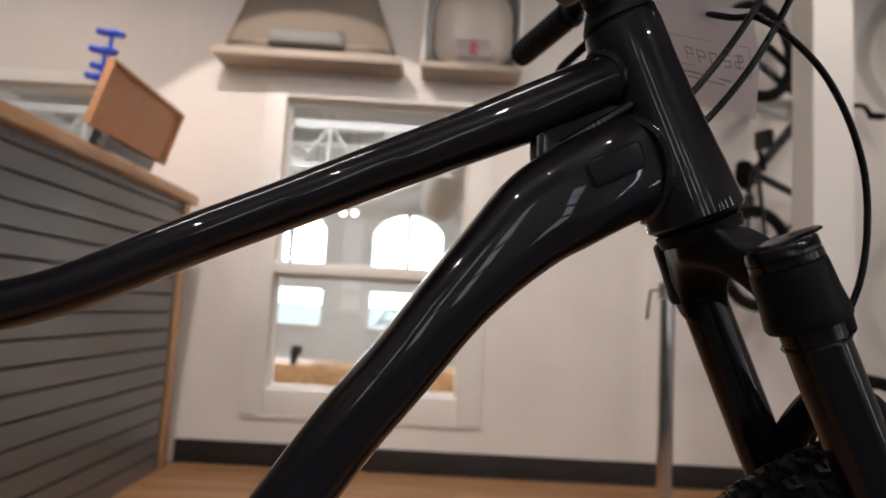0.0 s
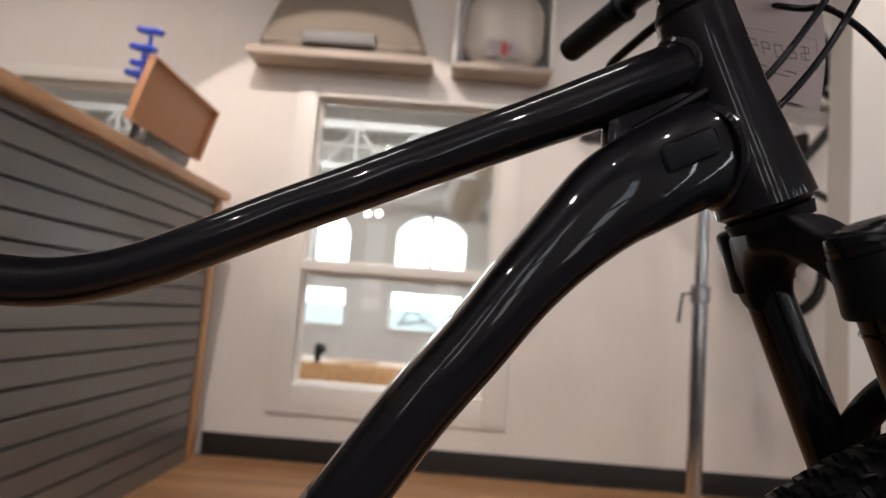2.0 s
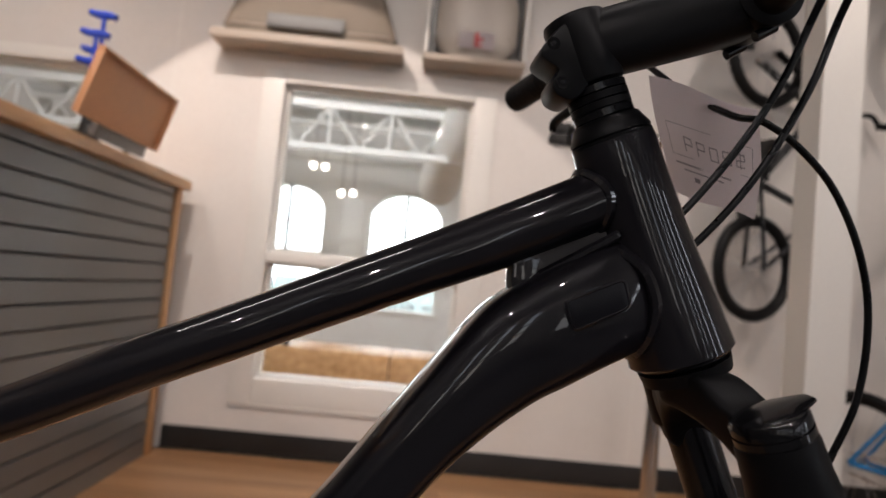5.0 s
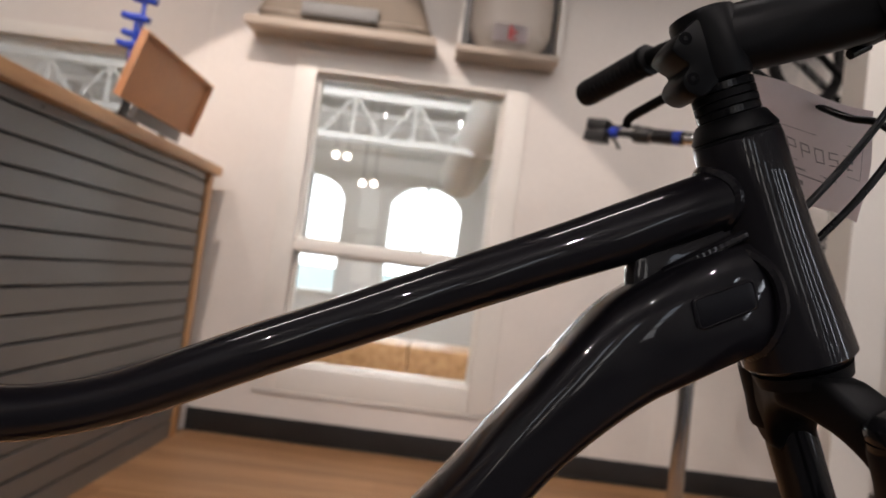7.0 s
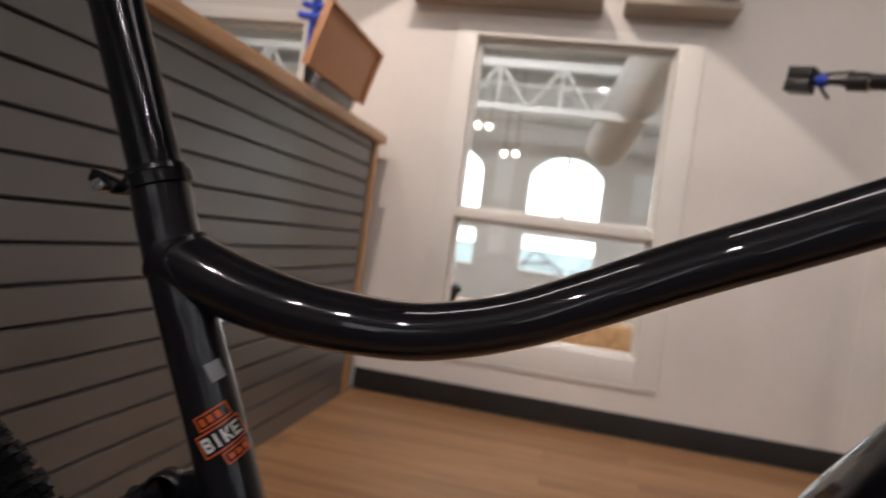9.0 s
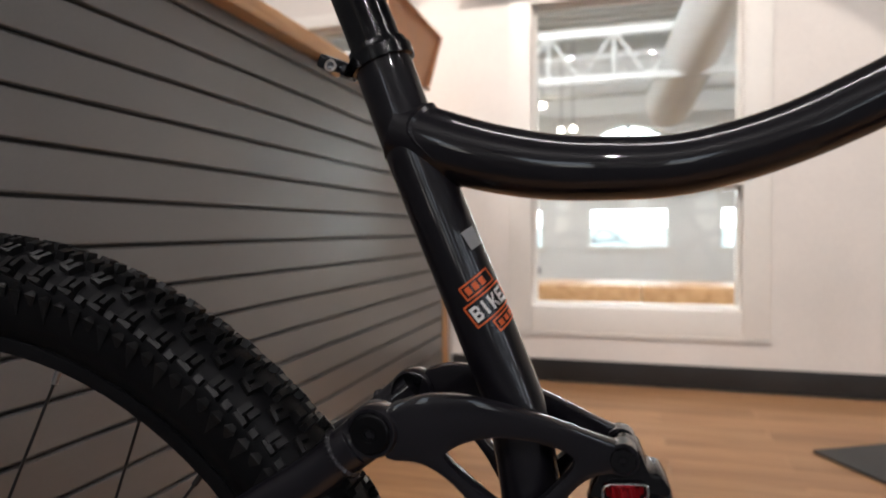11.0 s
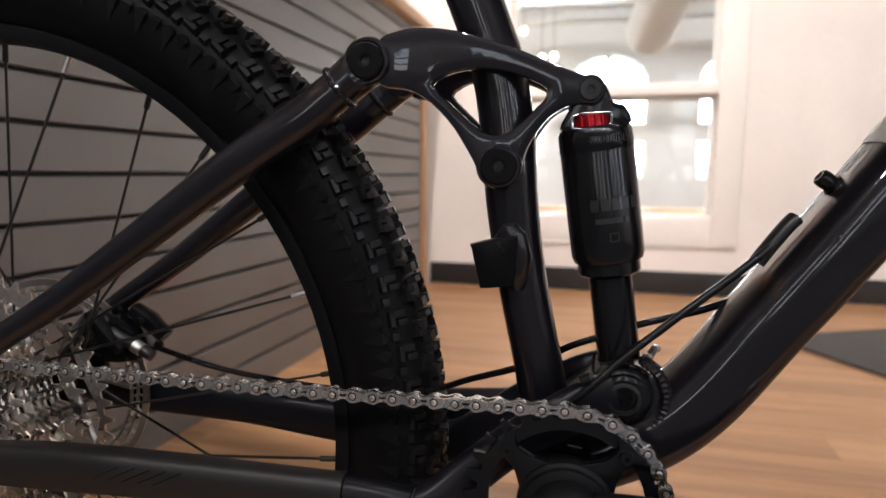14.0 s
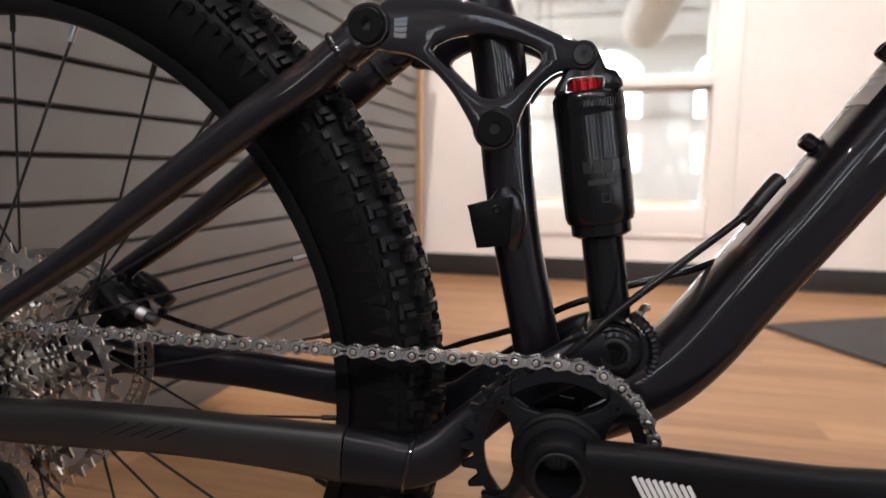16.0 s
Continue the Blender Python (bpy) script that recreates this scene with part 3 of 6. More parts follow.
box(bm, (0, 0, 0), (.95, .52, .011), .004)
matob = thing("floor_mat", bm, M_MAT, "dark grey anti-fatigue mat on the floor", "mat")
matob.matrix_world = pose(.64, 1.82, .0005, 0, 0, -62)

# ---- the bike: u forward, w to the far side, z up, in its own frame ----
M_BIKE = pose(0, 0, 0, 0, 0, 3.263) @ pose(0, 0, .4) @ pose(0, 0, 0, 1.631) @ pose(0, 0, -.4)
bike = empty("mountain_bike", M_BIKE, "black full-suspension mountain bike standing on the shop floor", "bicycle")


def bp(name, bm, material=M_FRAME, parent=None, label=""):
    return part(name, bm, material, parent or bike, label)


def ring_cut(c, d, rh, rw, a, b, ra, rb, n=36, power=2.0):
    """Where a tube from c along d meets the cone from a to b: a ring of points."""
    c, d, a, b = Vector(c), Vector(d).normalized(), Vector(a), Vector(b)
    side = Vector((0, 1, 0))
    up = d.cross(side)
    ax = (b - a)
    ln = ax.length
    ax = ax / ln
    out = []
    for k in range(n):
        t = k * math.tau / n
        e = 2 / power
        cc, ss = math.cos(t), math.sin(t)
        p0 = c + up * math.copysign(abs(ss) ** e, ss) * rh + side * math.copysign(abs(cc) ** e, cc) * rw
        s, best = 0.0, (1e9, 0.0)
        for _ in range(400):
            p = p0 + d * s
            h = (p - a).dot(ax)
            f = min(1, max(0, h / ln))
            gap = ((p - a) - ax * h).length - (ra + (rb - ra) * f)
            best = min(best, (max(0.0, gap), s))
            if gap <= 0:
                break
            s += .0004
        out.append(p0 + d * best[1])
    return out


def decal(name, parent, a, b, r, boxes, material, turn=0.0, mid=(0, 0), lift=.0004, label=""):
    """Flat print wrapped on the tube from a to b: boxes of (arc0, arc1, along0, along1) in metres about mid = (arc, along)."""
    o, x, y, z, ln = axis_frame(a, b)
    bm = bmesh.new()
    ct, st = math.cos(turn), math.sin(turn)
    for a0, a1, s0, s1 in boxes:
        nu, nv = max(2, int(abs(a1 - a0) / .0025)), 3
        g = []
        for i in range(nu + 1):
            col = []
            for j in range(nv + 1):
                p, q = a0 + (a1 - a0) * i / nu, s0 + (s1 - s0) * j / nv
                p, q = mid[0] + p * ct - q * st, mid[1] + p * st + q * ct
                th = p / r
                col.append(bm.verts.new(o + z * q + (-y * math.cos(th) - x * math.sin(th)) * (r + lift)))
            g.append(col)
        for i in range(nu):
            for j in range(nv):
                bm.faces.new((g[i][j], g[i + 1][j], g[i + 1][j + 1], g[i][j + 1]))
    return bp(name, bm, material, parent, label)


def U(u, z, w=0.0):
    return Vector((u, w, z))


# main frame tubes
TT = [(-.036, .7535, .0188, .0185), (-.012, .7445, .0190, .0190), (.0165, .7360, .0188, .0190), (.048, .7303, .0179, .0185), (.0805, .7285, .0170, .0185), (.112, .7292, .0162, .0185),
      (.142, .7352, .0157, .0185), (.1705, .7446, .0154, .0185), (.1985, .7571, .0156, .0185), (.251, .7829, .0159, .0188), (.301, .8058, .0162, .0190),
      (.348, .8279, .0167, .0192), (.414, .8583, .0176, .0198), (.459, .8794, .0190, .0208), (.515, .9071, .0197, .0216)]
top_tube = bp("top_tube", sweep(bmesh.new(), [(p[0], 0, *p[1:]) for p in spline(TT, 5)], 36))
DT = [(.560, .862, .036, .022), (.522, .845, .0362, .0265), (.4865, .822, .0345, .0285), (.469, .8095, .0325, .0285), (.442, .781, .0265, .0285), (.4125, .7463, .0234, .0285),
      (.3862, .7087, .0226, .0285), (.3532, .6677, .0226, .0285), (.3152, .6097, .0225, .0285), (.2745, .5540, .0222, .0285), (.2465, .5152, .0218, .0282), (.2168, .4732, .0216, .0280),
      (.1912, .4392, .0218, .0280), (.1620, .3972, .0222, .0285), (.132, .3685, .0222, .029), (.098, .350, .020, .030)]
rows = np.array(spline(DT, 8))
for _ in range(14):
    rows[1:-1] = (rows[:-2] + 2 * rows[1:-1] + rows[2:]) / 4
down_tube = bp("down_tube", sweep(bmesh.new(), [(p[0], 0, *p[1:]) for p in rows], 48, power=3.1))
HT0, HT1 = Vector((.5225, 0, .9465)), Vector((.5796, 0, .8168))
hd = (HT1 - HT0).normalized()
hl = (HT1 - HT0).length
head_tube = bp("head_tube", lathe(bmesh.new(), HT0, HT1, [(0, .0245), (.0006, .0258), (.004, .0264), (.03, .0266), (.06, .0274), (.085, .0290), (.11, .0311), (hl - .006, .0328), (hl - .002, .0330), (hl, .0312)], 48))
ST = [(-.0467, .797, .0167), (-.0237, .733, .0167), (.0213, .620, .0167), (.0312, .590, .0168), (.0373, .552, .0170), (.0407, .51, .0165), (.0480, .46, .0158), (.0605, .40, .0160), (.0695, .352, .0175)]
seat_tube = bp("seat_tube", sweep(bmesh.new(), [(p[0], 0, p[1], p[2], p[2] * 1.02) for p in spline(ST, 6)], 36))
bb_shell = bp("bottom_bracket_shell", C((.076, -.0365, .333), (.076, .0365, .333), .0245, n=32, bevel=.002))

# web between the tubes behind the head tube, with its weld
bm = outline(bmesh.new(), smooth_loop([(.4640, .8620), (.4665, .8720), (.500, .888), (.545, .908), (.545, .850), (.500, .832), (.4700, .8380), (.4645, .8500)], 3), None, -.0105, .0105, .008)
bp("gusset", bm, M_FRAME)
bm = weld(bmesh.new(), ring_cut((.470, 0, .8865), (.055, 0, .0266), .0190, .0200, HT0, HT1, .0268, .0328, 40), .0036)
bp("weld_bead", bm)
bm = weld(bmesh.new(), ring_cut((.500, 0, .831), (.060, 0, .030), .0345, .0268, HT0, HT1, .0262, .0330, 60, 2.4), .0038)
bp("weld_bead", bm)
bm = weld(bmesh.new(), ring_cut((.0248, 0, .7323), (-.040, 0, .0140), .0172, .0164, U(-.0467, .797), U(.0213, .620), .0168, .0168, 36), .0031)
bp("weld_bead", bm)
bm = bmesh.new()
weld(bm, [(.482 + .044 * k / 14, -.0115 - .008 * k / 14, .8585 + .0290 * k / 14) for k in range(15)], .0030)
bp("weld_bead", bm)

def rounded_loop(c, f=.14, g=.04):
    out = []
    n = len(c)
    for i in range(n):
        p, a, b = np.array(c[i]), np.array(c[i - 1]), np.array(c[(i + 1) % n])
        fa, fb = .0035 / np.linalg.norm(a - p), .0035 / np.linalg.norm(b - p)
        q0, q1 = p + (a - p) * fa, p + (b - p) * fb
        for t in (0, .25, .5, .75, 1):
            q = q0 * (1 - t) ** 2 + 2 * p * t * (1 - t) + q1 * t * t
            out.append((float(q[0]), float(q[1])))
    return out


# cable port cover on the down tube
c = [(.495, .8445), (.501, .8290), (.532, .8455), (.527, .8600)]
cx_, cz_ = sum(p[0] for p in c) / 4, sum(p[1] for p in c) / 4
port = bp("cable_port", outline(bmesh.new(), rounded_loop(c), None, -.0297, -.026, .0010), M_SATIN, None, "rubber-edged cable port cover")
bm = bmesh.new()
lp = [(cx_ + (p[0] - cx_) * 1.04, cz_ + (p[1] - cz_) * 1.04) for p in rounded_loop(c)]
sweep(bm, [(*(p[0], -.0283, p[1]), .0014, .0014) for p in lp + lp[:1]], 6)
bp("seal", bm, M_FRAME, port)

# headset, spacers, stem
ax = -hd
H = lambda s: HT0 + ax * s
headset = bp("headset_cover", lathe(bmesh.new(), HT0, H(.02), [(-.0005, .0255), (.0012, .0256), (.0022, .0247), (.0028, .0256), (.0045, .0254), (.0085, .0232), (.0135, .0208), (.0142, .0195)], 40), M_MATTE)
for k in range(4):
    s0 = .0146 + k * .0052
    bp("spacer", lathe(bmesh.new(), HT0, H(.05), [(s0, .0182), (s0 + .0004, .0190), (s0 + .0046, .0190), (s0 + .0050, .0182)], 36), M_GLOSS if k in (0, 3) else M_MATTE)
bp("lower_cup", lathe(bmesh.new(), HT1, HT1 + hd * .02, [(-.0005, .0290), (.0012, .0292), (.0025, .0275), (.004, .026)], 40), M_BOLT)
s0 = .0362
sc = H(s0 + .0225)
stem = bp("stem", lathe(bmesh.new(), H(s0), H(s0 + .05), [(0, .0175), (.0012, .0192), (.004, .0198), (.041, .0198), (.0436, .019), (.045, .016)], 36), M_MATTE)
barc = Vector((.6045, 0, 1.0440))
bm = bmesh.new()
st0 = sc + ax * .002
sweep(bm, [(*(st0 + (barc - st0) * f), h, w) for f, h, w in spline([(0, .0205, .0185), (.25, .0212, .0195), (.5, .0215, .0215), (.75, .0215, .0235), (.93, .0205, .0245)], 4)], 28, 2.6)
bp("stem_body", bm, M_MATTE)
bm = outline(bmesh.new(), smooth_loop([(.4755, 1.004), (.489, 1.0175), (.503, 1.0195), (.503, .985), (.493, .966), (.4815, .9665), (.4775, .974), (.4805, .982), (.4745, .9855), (.4685, .991)], 4), None, -.0165, .0165, .003)
bp("stem_clamp", bm, M_BOLT)
for u, z in ((.4762, .9975), (.4838, .9745)):
    hex_bolt("bolt", stem, u, -.0168, z, .0042, M_GLOSS, deep=.003)
bp("faceplate", lathe(bmesh.new(), barc + Vector((0, -.026, 0)), barc + Vector((0, .026, 0)), [(0, .0178), (.002, .0215), (.05, .0215), (.052, .0178)], 30), M_MATTE)
for w in (-.017, .017):
    bp("bolt", C(barc + Vector((-.004, w, -.027)), barc + Vector((.008, w, -.019)), .0034, n=12), M_GLOSS, stem)
for sgn in (1, -1):
    pts = [(.6045, 0, 1.044), (.603, .05, 1.0445), (.5925, .17, 1.083), (.578, .27, 1.099), (.560, .33, 1.0950), (.527, .392, 1.0775)]
    pts = [(u, sgn * w, z) for u, w, z in pts]
    sp = spline(pts, 8)
    bp("handlebar", sweep(bmesh.new(), [(*p, .0145 - .0035 * min(1, i / 16), .0145 - .0035 * min(1, i / 16)) for i, p in enumerate(sp)], 20), M_MATTE)
    g0, g1 = Vector((.5690, sgn * .3, 1.0985)), Vector((.5255, sgn * .397, 1.0765))
    gl = (g1 - g0).length
    pr = [(0, .0135), (.001, .0168), (.009, .0168), (.0095, .0152)]
    for k in range(13):
        t = .012 + k * (gl - .018) / 13
        pr += [(t, .0152), (t + .0006, .0163), (t + .0045, .0163), (t + .0051, .0152)]
    pr += [(gl - .005, .0160), (gl - .001, .0150), (gl, .012)]
    grip = bp("grip", lathe(bmesh.new(), g0, g1, pr, 26), M_TYRE)
    bp("lock_ring", lathe(bmesh.new(), g0, g1, [(.001, .0169), (.0015, .0176), (.008, .0176), (.0085, .0169)], 24, False), M_MATTE, grip)
    lv = bp("brake_lever", sweep(bmesh.new(), [(*p, .0042, .0055) for p in spline([(.588, sgn * .20, 1.066), (.592, sgn * .235, 1.058), (.583, sgn * .27, 1.052), (.574, sgn * .30, 1.046), (.566, sgn * .335, 1.040), (.566, sgn * .345, 1.032)], 5)], 12), M_MATTE)
    bp("lever_body", sweep(bmesh.new(), [(*p, .009, .009) for p in spline([(.590, sgn * .235, 1.082), (.594, sgn * .20, 1.075), (.597, sgn * .165, 1.062)], 4)], 14), M_DARKPLASTIC, lv)
    bp("lever_clamp", lathe(bmesh.new(), (.5865, sgn * .212, 1.0915), (.5835, sgn * .232, 1.0945), [(0, .0145), (.001, .0155), (.013, .0155), (.014, .0145)], 20), M_MATTE, lv)

# fork
def leg(w):
    return lambda z: Vector((.6056 - .008 + .053 * (w + .065) * .55 + (.797 - z) * .0555 / .126, w, z)) if w < 0 else Vector((.6048 + (.797 - z) * .0555 / .126, w, z))


CROWN = [(-.066, .791), (-.048, .797), (-.028, .8105), (0, .8120), (.028, .8105), (.048, .803), (.066, .802), (.076, .788), (.077, .752), (.056, .746), (.048, .762), (.034, .776), (.016, .783), (0, .785),
         (-.016, .783), (-.034, .776), (-.048, .762), (-.056, .746), (-.077, .750), (-.076, .781)]
bm = outline(bmesh.new(), smooth_loop(CROWN, 3), None, -1, 1, 0)
for v in bm.verts:
    a, side, z = v.co.x, v.co.y, v.co.z
    f = min(1, abs(a) / .065)
    v.co = (.5855 + .0145 * f + (.803 - z) * .44 + side * (.0235 - .006 * f - max(0, z - .795) * .25), a, z)
bmesh.ops.recalc_face_normals(bm, faces=bm.faces)
sharp = [e for e in bm.edges if len(e.link_faces) == 2 and e.calc_face_angle() > .9]
bmesh.ops.bevel(bm, geom=sharp, offset=.0055, segments=3, affect="EDGES", profile=.5)
crown = bp("fork_crown", bm, M_MATTE)
bp("crown_race", C(HT1 + hd * .004, HT1 + hd * .012, .0290, .0275, 36), M_MATTE)
for w in (-.065, .065):
    P = leg(w)
    top, k = (.7865, .77) if w < 0 else (.812, 1)
    bp("crown_socket", lathe(bmesh.new(), P(top), P(top - .06), [(0, .0185), (.0015, .0208), (.006 * k, .0215), (.027 * k, .0222), (.040 * k, .0234), (.0455 * k, .0238), (.0480 * k, .0230), (.0488 * k, .0200)], 36), M_MATTE)
    bp("stanchion", C(P(.79), P(.58), .0176, n=36), M_GLOSS)
    if w < 0:
        bp("o_ring", lathe(bmesh.new(), P(.7435), P(.70), [(0, .0177), (.0003, .0188), (.0012, .0192), (.0021, .0188), (.0024, .0177)], 36), M_GLOSS)
    bp("wiper_seal", lathe(bmesh.new(), P(.624), P(.58), [(0, .0178), (.001, .0205), (.006, .0215), (.010, .0225)], 30), M_TYRE)
    bp("lower_leg", sweep(bmesh.new(), [(*P(z), r, r) for z, r in ((.615, .0222), (.60, .0225), (.58, .0215), (.45, .020), (.38, .022), (.352, .024), (.335, .020))], 24), M_MATTE)
    if w < 0:
        capp = bp("fork_cap", lathe(bmesh.new(), P(.7850), P(.82), [(0, .0196), (.001, .0208), (.0052, .0208), (.0056, .0200), (.0062, .0200), (.0066, .0207), (.0120, .0204), (.0136, .0192), (.0140, .0150), (.0140, .0001)], 40, False), M_GLOSS, None, "gloss black fork adjuster cap")
        up = (P(.82) - P(.7850)).normalized()
        c0, along = P(.7850) + up * .0128, Vector((up.z, 0, -up.x))
        bp("cap_lever", sweep(bmesh.new(), [(*(c0 + along * a + up * b), h, w_) for a, b, h, w_ in spline([(-.0175, 0, .0012, .0080), (-.010, .0006, .0020, .0150), (.004, .0010, .0022, .0160), (.016, .0010, .0020, .0110), (.0250, .0010, .0014, .0060)], 4)], 18, 3), M_GLOSS, capp)
    else:
        bp("fork_cap", lathe(bmesh.new(), P(.7985), P(.83), [(0, .0196), (.004, .0196), (.006, .017), (.006, .0001)], 30, False), M_GLOSS)
bp("fork_arch", sweep(bmesh.new(), [(*p, .012, .009) for p in spline([(.676, -.062, .635), (.684, -.050, .670), (.688, -.022, .698), (.688, 0, .704), (.688, .022, .698), (.686, .050, .670), (.682, .062, .635)], 5)], 16, 3), M_MATTE)

# hoses at the front
bp("brake_hose", T([(.545, .022, .872), (.575, .024, .900), (.612, .024, .948), (.640, .018, 1.000), (.655, 0, 1.060), (.640, -.08, 1.105), (.60, -.17, 1.085)], .0026), M_HOSE)
bp("shift_hose", T([(.552, .020, .855), (.585, .024, .880), (.628, .022, .934), (.660, .016, 1.000), (.672, 0, 1.060), (.655, -.09, 1.115), (.605, -.18, 1.085)], .0026), M_HOSE)
bp("front_brake_hose", T([(.597, .165, 1.062), (.615, .11, 1.02), (.632, .06, .990), (.645, .042, .983), (.672, .040, .967), (.702, .042, .940), (.728, .046, .898), (.742, .050, .850), (.742, .055, .79), (.725, .062, .73), (.715, .07, .66), (.73, .078, .52), (.78, .085, .42)], .0027), M_HOSE)

# price tag hanging from the hoses
TLc, TRc, BRc, BLc = [Vector(v) for v in ((.586, .112, 1.030), (.645, .046, .994), (.677, .094, .919), (.609, .106, .938))]
bm = bmesh.new()
nx, ny = 14, 14
g = []
for i in range(nx + 1):
    f = i / nx
    col = []
    for j in range(ny + 1):
        h = j / ny
        p = TLc.lerp(TRc, f).lerp(BLc.lerp(BRc, f), h)
        p = p + Vector((.0, .0035 * math.sin(h * 5 + f * 2), .002 * math.sin(f * 6 + h * 3)))
        col.append(bm.verts.new(p))
    g.append(col)
for i in range(nx):
    for j in range(ny):
        bm.faces.new((g[i][j], g[i + 1][j], g[i + 1][j + 1], g[i][j + 1]))
bmesh.ops.solidify(bm, geom=bm.faces[:], thickness=.0003)
tag = thing("price_tag", bm, M_PAPER, "paper price tag hanging from the brake hose", "tag")
tag.matrix_world = M_BIKE


def tag_bar(f0, f1, h0, h1):
    bm = bmesh.new()
    q = []
    for f, h in ((f0, h0), (f1, h0), (f1, h1), (f0, h1)):
        p = TLc.lerp(TRc, f).lerp(BLc.lerp(BRc, f), h)
        p = p + Vector((.0, .0035 * math.sin(h * 5 + f * 2) - .0012, .002 * math.sin(f * 6 + h * 3)))
        q.append(bm.verts.new(p))
    bm.faces.new(q)
    return part("print", bm, M_INK, tag, smooth=False)


for f0, f1, h0, h1 in ((.10, .92, .38, .385), (.10, .92, .66, .665), (.10, .105, .38, .66), (.915, .92, .38, .66), (.12, .70, .72, .735), (.20, .62, .76, .772), (.30, .36, .80, .84)):
    tag_bar(f0, f1, h0, h1)
seg = {"$": ((0, .5, .0, .1), (0, 1, .0, .08), (0, .12, .0, .5), (0, 1, .46, .54), (.88, 1, .5, 1), (0, 1, .92, 1), (.44, .56, -.1, 1.1)),
       "2": ((0, 1, 0, .09), (.88, 1, 0, .5), (0, 1, .46, .55), (0, .12, .5, 1), (0, 1, .91, 1)),
       "0": ((0, 1, 0, .09), (0, .12, 0, 1), (.88, 1, 0, 1), (0, 1, .91, 1)),
       "9": ((0, 1, 0, .09), (0, .12, 0, .5), (.88, 1, 0, 1), (0, 1, .46, .55))}
for k, ch in enumerate("$2099"):
    # read from behind, so the figures run from right to left
    r0 = .84 - k * .125
    for a0, a1, b0, b1 in seg[ch]:
        tag_bar(r0 - a1 * .082, r0 - a0 * .082, .46 + b0 * .13, .46 + b1 * .13)

# seat post, collar and saddle
pd = (U(-.0467, .797) - U(.0213, .620)).normalized()
sp0 = U(-.0467, .797)
seatpost = bp("seatpost", C(sp0 - pd * .05, sp0 + pd * .19, .0148, n=28), M_GLOSS)
collar = bp("seat_clamp", lathe(bmesh.new(), sp0 - pd * .0085, sp0 + pd * .01, [(0, .0168), (.0008, .0188), (.0078, .0188), (.0086, .0176), (.0120, .0170), (.0124, .0150)], 32), M_GLOSS)
bp("clamp_lug", B((-.014, -.010, -.0040), (.004, .010, .0040), .002, Matrix.Translation(sp0 - pd * .002 + Vector((-.0185, -.006, -.008))) @ pose(0, 0, 0, 0, 22, 0)), M_GLOSS, collar)
bp("clamp_bolt", lathe(bmesh.new(), (-.0674, -.014, .7868), (-.0674, -.0250, .7868), [(0, .0048), (.007, .0040), (.008, .0034), (.008, .0022), (.004, .002), (.004, .0001)], 18, False), M_CHROME, collar)
sadc = sp0 + pd * .205
saddle = bp("saddle", sweep(bmesh.new(), [(sadc.x + du, 0, sadc.z + dz, h, w) for du, dz, h, w in spline([(-.13, .035, .010, .055), (-.09, .032, .016, .068), (-.03, .024, .016, .052), (.03, .022, .014, .028), (.09, .022, .013, .020), (.135, .016, .010, .014)], 5)], 20), M_MATTE)
bp("saddle_rail", T([(sadc.x - .08, -.02, sadc.z + .012), (sadc.x - .03, -.021, sadc.z - .004), (sadc.x + .05, -.021, sadc.z - .004), (sadc.x + .11, -.01, sadc.z + .012)], .0035), M_ALU, saddle)
bp("saddle_rail", T([(sadc.x - .08, .02, sadc.z + .012), (sadc.x - .03, .021, sadc.z - .004), (sadc.x + .05, .021, sadc.z - .004), (sadc.x + .11, .01, sadc.z + .012)], .0035), M_ALU, saddle)

# decals on the seat tube, wrapped over its front
sa, sb = U(-.0467, .797), U(.0213, .620)
mid = (.0105, (U(.0108, .655) - sa).dot((sb - sa).normalized()))
TURN = -.30
bd = bp("badge", bmesh.new(), M_ORANGE)
bd.data.clear_geometry()
decal("badge_band", bd, sa, sb, .0168, [(-.0135, .0135, -.0068, -.0058), (-.0135, .0135, .0058, .0068), (-.0135, -.0125, -.0058, .0058), (.0125, .0135, -.0058, .0058)], M_ORANGE, TURN, mid, .0005)
BIKE = []
for k, strokes in enumerate((((0, .3, 0, 1), (.3, .85, 0, .2), (.3, .85, .4, .6), (.3, .85, .8, 1), (.72, 1, .1, .45), (.72, 1, .55, .9)), ((.3, .62, 0, 1),), ((0, .3, 0, 1), (.3, .5, .38, .62), (.48, .7, .24, .44), (.62, .9, .08, .28), (.74, 1, 0, .12), (.48, .7, .56, .76), (.62, .9, .72, .92), (.74, 1, .88, 1)), ((0, .3, 0, 1), (.3, 1, 0, .2), (.3, .85, .4, .6), (.3, 1, .8, 1)))):
    x0 = -.0114 + k * .0058
    BIKE += [(x0 + a * .0050, x0 + b * .0050, -.0042 + c * .0084, -.0042 + d * .0084) for a, b, c, d in strokes]
decal("badge_word", bd, sa, sb, .0168, BIKE, M_WHITE, TURN, mid, .0006)
for y0, y1, x0, x1 in ((-.0165, -.0080, -.0090, .0110), (.0080, .0155, -.0050, .0110)):
    decal("badge_band", bd, sa, sb, .0168, [(x0, x1, y0, y0 + .0010), (x0, x1, y1 - .0010, y1), (x0, x0 + .0010, y0, y1), (x1 - .0010, x1, y0, y1)], M_ORANGE, TURN, mid, .0004)
    decal("badge_word", bd, sa, sb, .0168, [(x0 + .0024 + k * .0046, x0 + .0024 + k * .0046 + .0032, y0 + .0021, y1 - .0021) for k in range(3)], M_ORANGE, TURN, mid, .0005)
